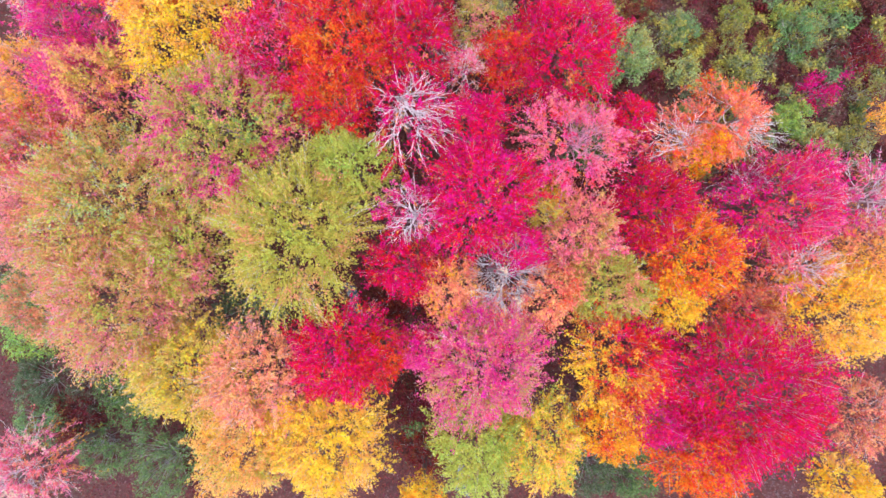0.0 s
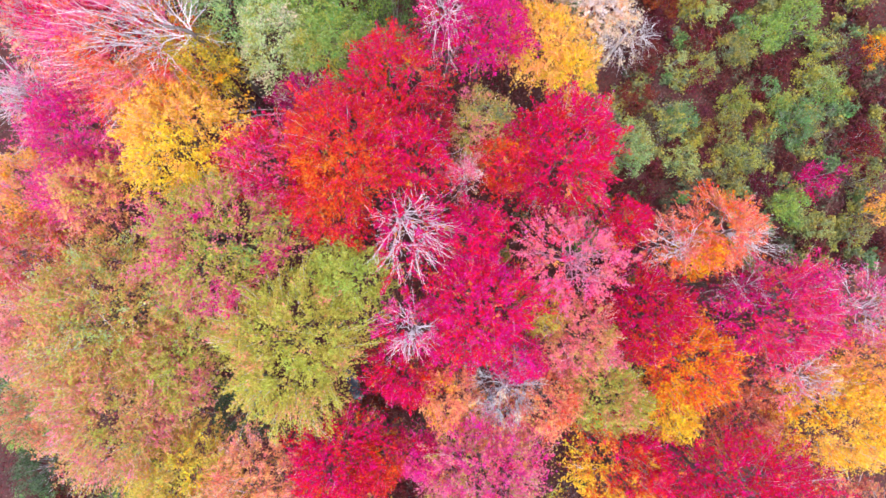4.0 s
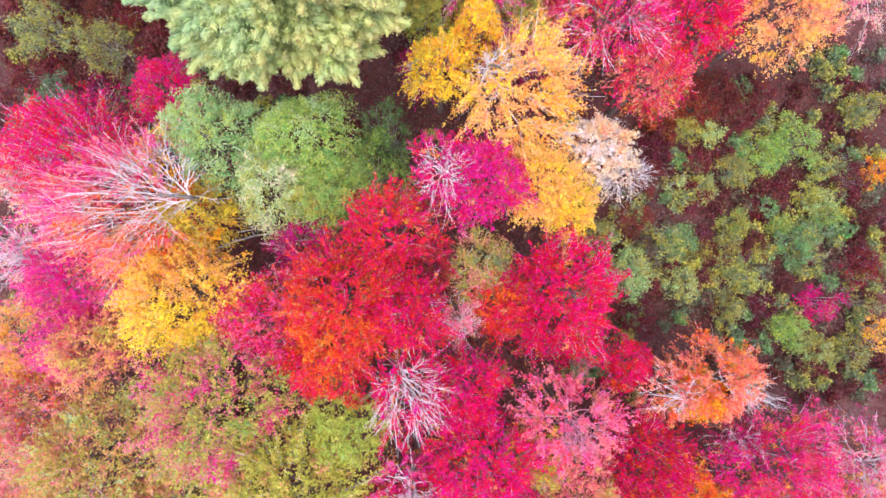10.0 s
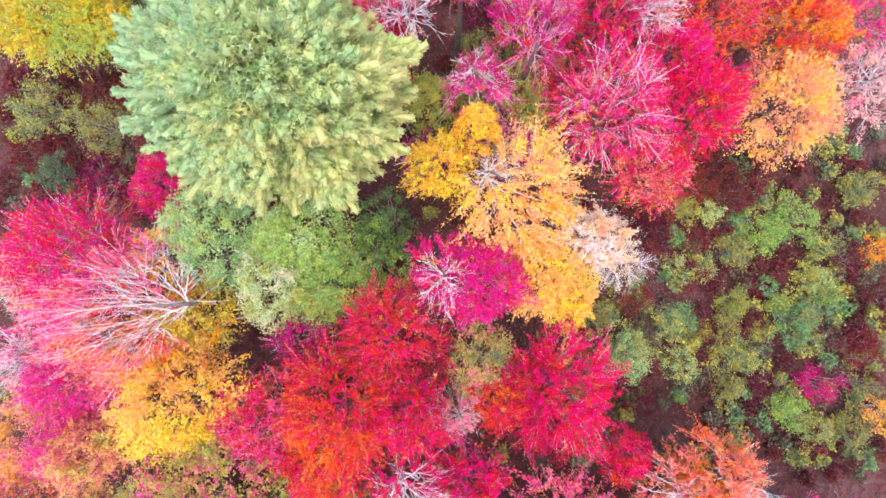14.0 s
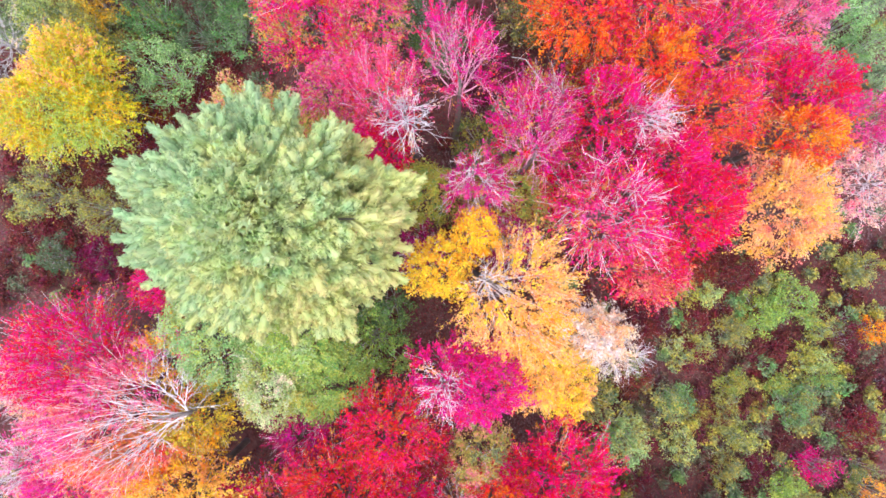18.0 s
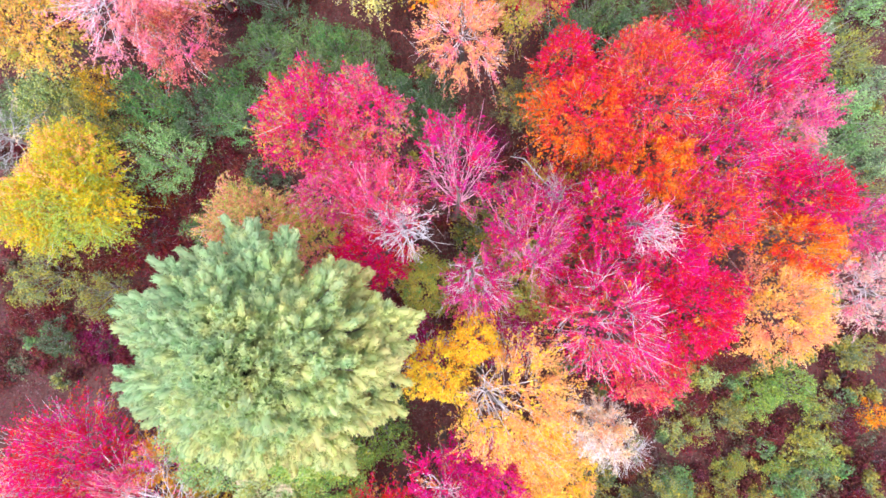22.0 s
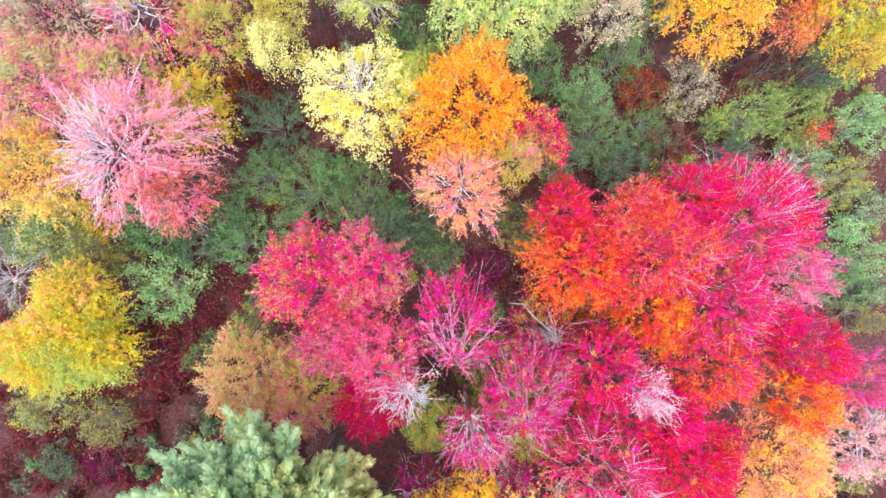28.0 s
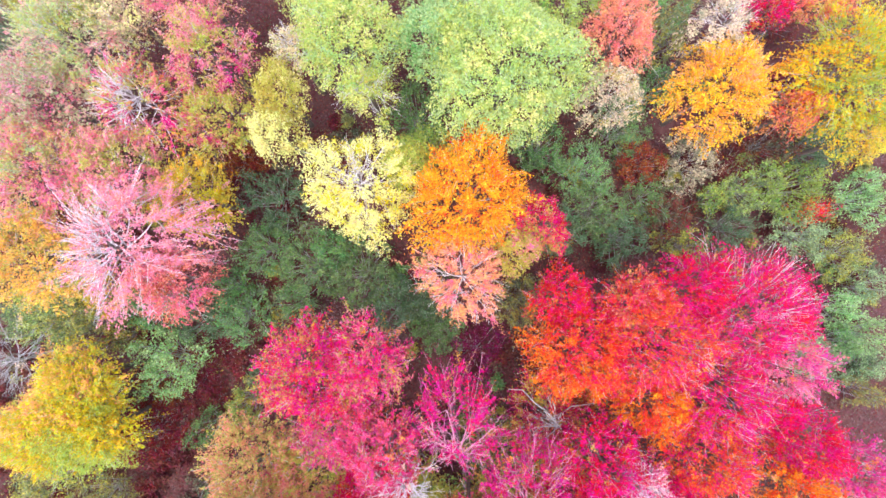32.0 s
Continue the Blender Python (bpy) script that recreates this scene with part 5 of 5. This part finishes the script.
shrub("leafy grey-green shrub with dark green leaves among brush", -29.90, -9.87, 3.0, 2.11, (GREYGREEN, DARKGREEN))
shrub("low dark red bush with red-brown twigs on leaf litter", -27.47, -12.56, 2.0, 2.14, (DARKRED, BROWN))
shrub("leafy green shrub with grey-green leaves among brush", -25.35, -14.82, 3.0, 2.11, (GREEN, GREYGREEN))
shrub("leafy green shrub with grey-green leaves among brush", -29.90, -12.76, 3.0, 1.93, (GREEN, GREYGREEN))
shrub("low dark red bush with red-brown twigs on leaf litter", -17.87, -16.39, 1.8, 2.15, (DARKRED, BROWN))
shrub("leafy dark green shrub with grey-green leaves among brush", -14.06, -4.46, 6.0, 2.79, (DARKGREEN, GREYGREEN))
shrub("low dark red bush with red-brown twigs on leaf litter", -2.29, -11.82, 1.5, 1.98, (DARKRED, BROWN))
shrub("low rust-red bush with red-brown twigs on leaf litter", -1.44, -15.21, 1.5, 1.98, (RUST, BROWN))
shrub("leafy dark green shrub with grey-green leaves among brush", 11.10, -16.05, 4.5, 2.48, (DARKGREEN, GREYGREEN))
shrub("leafy green shrub with dark green leaves among brush", 13.80, -16.31, 5.0, 2.08, (GREEN, DARKGREEN))
shrub("low red-brown bush with dark red twigs on leaf litter", -4.37, -4.16, 2.0, 1.79, (BROWN, DARKRED))
shrub("low red-brown bush with dark red twigs on leaf litter", 17.47, -7.10, 2.0, 1.61, (BROWN, DARKRED))
shrub("leafy green shrub with dark green leaves among brush", 10.03, 12.57, 6.0, 1.86, (GREEN, DARKGREEN))
shrub("leafy pale green shrub with green leaves among brush", 13.00, 13.60, 5.0, 1.89, (PALEGREEN, GREEN))
shrub("leafy grey-green shrub with olive leaves among brush", 21.31, 15.73, 2.4, 1.3, (GREYGREEN, OLIVE))
shrub("leafy grey-green shrub with green leaves among brush", 26.6, 16.2, 3.0, 1.8, (GREYGREEN, GREEN))
shrub("leafy green shrub with grey-green leaves among brush", 18.00, 16.56, 2.4, 1.2, (GREEN, GREYGREEN))


# ---- low scrub in the clearings, then the forest floor ----
def scrub():
    rng = np.random.default_rng(21)
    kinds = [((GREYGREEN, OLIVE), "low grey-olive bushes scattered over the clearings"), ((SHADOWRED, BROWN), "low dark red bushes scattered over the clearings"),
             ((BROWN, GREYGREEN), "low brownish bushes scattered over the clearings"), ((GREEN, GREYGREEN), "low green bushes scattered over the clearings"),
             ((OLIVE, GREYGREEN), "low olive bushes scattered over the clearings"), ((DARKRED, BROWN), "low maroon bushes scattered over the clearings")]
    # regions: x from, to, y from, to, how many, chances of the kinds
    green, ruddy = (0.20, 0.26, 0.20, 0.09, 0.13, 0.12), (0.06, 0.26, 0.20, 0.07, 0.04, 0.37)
    regions = ((9, 34, 4, 31, 250, green), (-8, 34, 38, 62, 110, green), (-34, -10, 24, 56, 170, ruddy), (-34, 10, -14, 38, 50, ruddy))
    placed = list(CROWNS)
    bunches = [[] for _ in kinds]
    for x0, x1, y0, y1, count, chances in regions:
        made = tries = 0
        while made < count and tries < 4000:
            tries += 1
            x, y, r = rng.uniform(x0, x1), rng.uniform(y0, y1), rng.uniform(0.4, 1.0)
            if any((x - a) ** 2 + (y - b) ** 2 < (0.74 * c + 0.42 * r) ** 2 for a, b, c in placed):
                continue
            stems, leaves = shrub_shape(rng, rng.uniform(0.7, 1.9), r, 0.45, 0.15)
            at = np.array([x, y, 0])
            bunches[rng.choice(6, p=chances)].append((join([(v + at, q) for v, q in stems]), (leaves[0] + at, leaves[1])))
            placed.append((x, y, r))
            made += 1
    for (colours, label), bunch in zip(kinds, bunches):
        wood, green = join([b[0] for b in bunch]), join([b[1] for b in bunch])
        v, q = join([wood, green])
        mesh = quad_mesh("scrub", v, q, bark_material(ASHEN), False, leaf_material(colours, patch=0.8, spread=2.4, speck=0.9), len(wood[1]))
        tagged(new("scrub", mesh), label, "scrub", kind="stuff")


scrub()
build_ground()
build_stuff("leaf_litter", "fallen dark red and brown leaves on soil", "leaf litter", 130000, (BROWN, SHADOWRED, (0.2, 0.05, 0.045), (0.07, 0.05, 0.05)), 0.13, 0.1, -2, 3, 0.5)
build_stuff("undergrowth", "low dark red huckleberry brush with purplish twigs", "undergrowth", 400000, ((0.13, 0.035, 0.035), (0.23, 0.05, 0.053), (0.19, 0.07, 0.078), (0.23, 0.17, 0.185)), 0.16, 1.3, -1.2, 5, 0.45)
build_stuff("green_undergrowth", "low dark green ferns and seedlings", "undergrowth", 200000, (DARKGREEN, GREYGREEN, (0.2, 0.13, 0.14), BROWN), 0.11, 1.0, 0.1, 9, 0.4)


# ---- dead wood and water on the forest floor ----
def rod(points, thick, thin, sides=7):
    """A crooked, tapering length of wood through the given points."""
    pts = [np.array(p, dtype=float) for p in points]
    n = len(pts) - 1
    pieces = []
    for i in range(n):
        r0, r1 = thick + (thin - thick) * i / n, thick + (thin - thick) * (i + 1) / n
        pieces.append(tubes([pts[i]], [(pts[i] + pts[i + 1]) / 2 + np.array([0.03, -0.02, 0.03])], [pts[i + 1]], r0, r1, 4, sides))
    return join(pieces)


def snag():
    """A broken dead tree with crooked grey limbs and a fan of bare twigs."""
    rng = np.random.default_rng(8)
    root = new("dead_tree")
    root.location = (8.02, 36.96, 0)
    tagged(root, "broken dead tree with crooked grey limbs and bare twigs", "tree", "trees of the autumn wood")
    at = np.array(root.location)
    grey = bark_material((0.34, 0.32, 0.34))
    part("trunk", quad_mesh("trunk", *rod([(0, 0, -0.2), (0.1, 0.1, 3), (0.0, 0.1, 6.4), (-0.1, 0.2, 8.2)], 0.22, 0.12, 9), grey, True), root)
    for line in ([(8.13, 37.41, 6.5), (9.06, 38.18, 7.0), (10.05, 38.38, 7.3), (10.85, 38.54, 7.4)],
                 [(8.32, 37.06, 5.5), (9.24, 36.56, 5.4), (10.11, 35.77, 5.0), (10.98, 34.08, 4.6)],
                 [(7.39, 37.90, 7.5), (6.36, 38.76, 8.2), (5.58, 39.63, 8.6), (4.65, 39.73, 8.8)]):
        part("limb", quad_mesh("limb", *rod([np.array(p) - at for p in line], 0.06, 0.02), grey, True), root)
    for k in range(26):
        a = rng.uniform(1.2, 3.4)
        reach = rng.uniform(0.6, 2.2)
        start = np.array([rng.uniform(-0.3, 0.2), rng.uniform(0.0, 0.4), rng.uniform(6.6, 8.2)])
        end = start + np.array([math.cos(a) * reach, math.sin(a) * reach, rng.uniform(0.6, 1.8)])
        v, q = join([tubes([start], [(start + end) / 2 + np.array([0, 0, 0.25])], [end], 0.032, 0.012, 5, 4)]
                    + [tubes([start * (1 - w) + end * w], [end], [end + rng.normal(0, 0.3, 3)], 0.016, 0.008, 2, 3) for w in (0.5, 0.7)])
        part("twig", quad_mesh("twig", v, q, bark_material(ASHEN), True), root)


def fallen_log(label, points, thick, thin):
    pts = [np.array(p, dtype=float) for p in points]
    foot = pts[0] * np.array([1, 1, 0])
    root = new("fallen_log")
    root.location = foot
    tagged(root, label, "log", "fallen logs")
    part("bole", quad_mesh("bole", *rod([p - foot for p in pts], thick, thin, 9), bark_material(ASHEN), True), root)
    for i, p in enumerate(pts[1:-1]):
        tip = p - foot + np.array([0.25 * (-1) ** i, 0.5, 0.35])
        part("branch_stub", quad_mesh("branch_stub", *tubes([p - foot], [(p - foot + tip) / 2], [tip], thick * 0.4, 0.015, 4, 5), bark_material(ASHEN), True), root)


def pool(label, points, width):
    """A sliver of dark water lying between the trees."""
    pts = [np.array(p, dtype=float) for p in points]
    way = unit(pts[-1] - pts[0])
    side = np.array([-way[1], way[0], 0])
    line = [pts[0] * (1 - u) + pts[-1] * u + side * 0.25 * math.sin(u * 7) for u in np.linspace(0, 1, 15)]
    v = []
    for i, p in enumerate(line):
        w = width * (0.25 + 0.75 * math.sin(math.pi * (i + 0.6) / 15.2)) * (1 + 0.2 * math.sin(i * 2.1))
        v += [p + side * w, p - side * w]
    q = [(2 * i, 2 * i + 1, 2 * i + 3, 2 * i + 2) for i in range(14)]
    m = bpy.data.materials.new("water")
    m.use_nodes = True
    body = m.node_tree.nodes["Principled BSDF"]
    body.inputs["Base Color"].default_value = (0.03, 0.05, 0.09, 1)
    body.inputs["Roughness"].default_value = 0.06
    ripples = node(m.node_tree, "ShaderNodeTexNoise", Scale=4.0, Detail=3.0)
    bump = node(m.node_tree, "ShaderNodeBump", Strength=0.15, Distance=0.05)
    m.node_tree.links.new(ripples.outputs[0], bump.inputs["Height"])
    m.node_tree.links.new(bump.outputs[0], body.inputs["Normal"])
    tagged(new("water", quad_mesh("water", np.array(v) + np.array([0, 0, 0.22]), q, m)), label, "water", kind="structure")


snag()
fallen_log("pale fallen trunk lying over dark leaf litter", [(-16.97, 15.82, 0.5), (-15.64, 16.33, 0.6), (-14.10, 16.76, 0.7), (-11.82, 17.03, 0.4)], 0.09, 0.04)
fallen_log("thin grey fallen trunk on the forest floor", [(-15.49, 17.03, 0.4), (-14.38, 17.24, 0.5), (-12.79, 17.28, 0.5)], 0.06, 0.03)
pool("narrow blue-grey brook glinting between the trees", [(-7.73, -2.65, 0), (-6.60, -3.86, 0), (-5.60, -5.17, 0)], 0.45)
pool("small dark blue pool beside a lime-green maple", [(1.04, -16.24, 0), (1.35, -17.32, 0), (1.78, -19.06, 0)], 0.4)
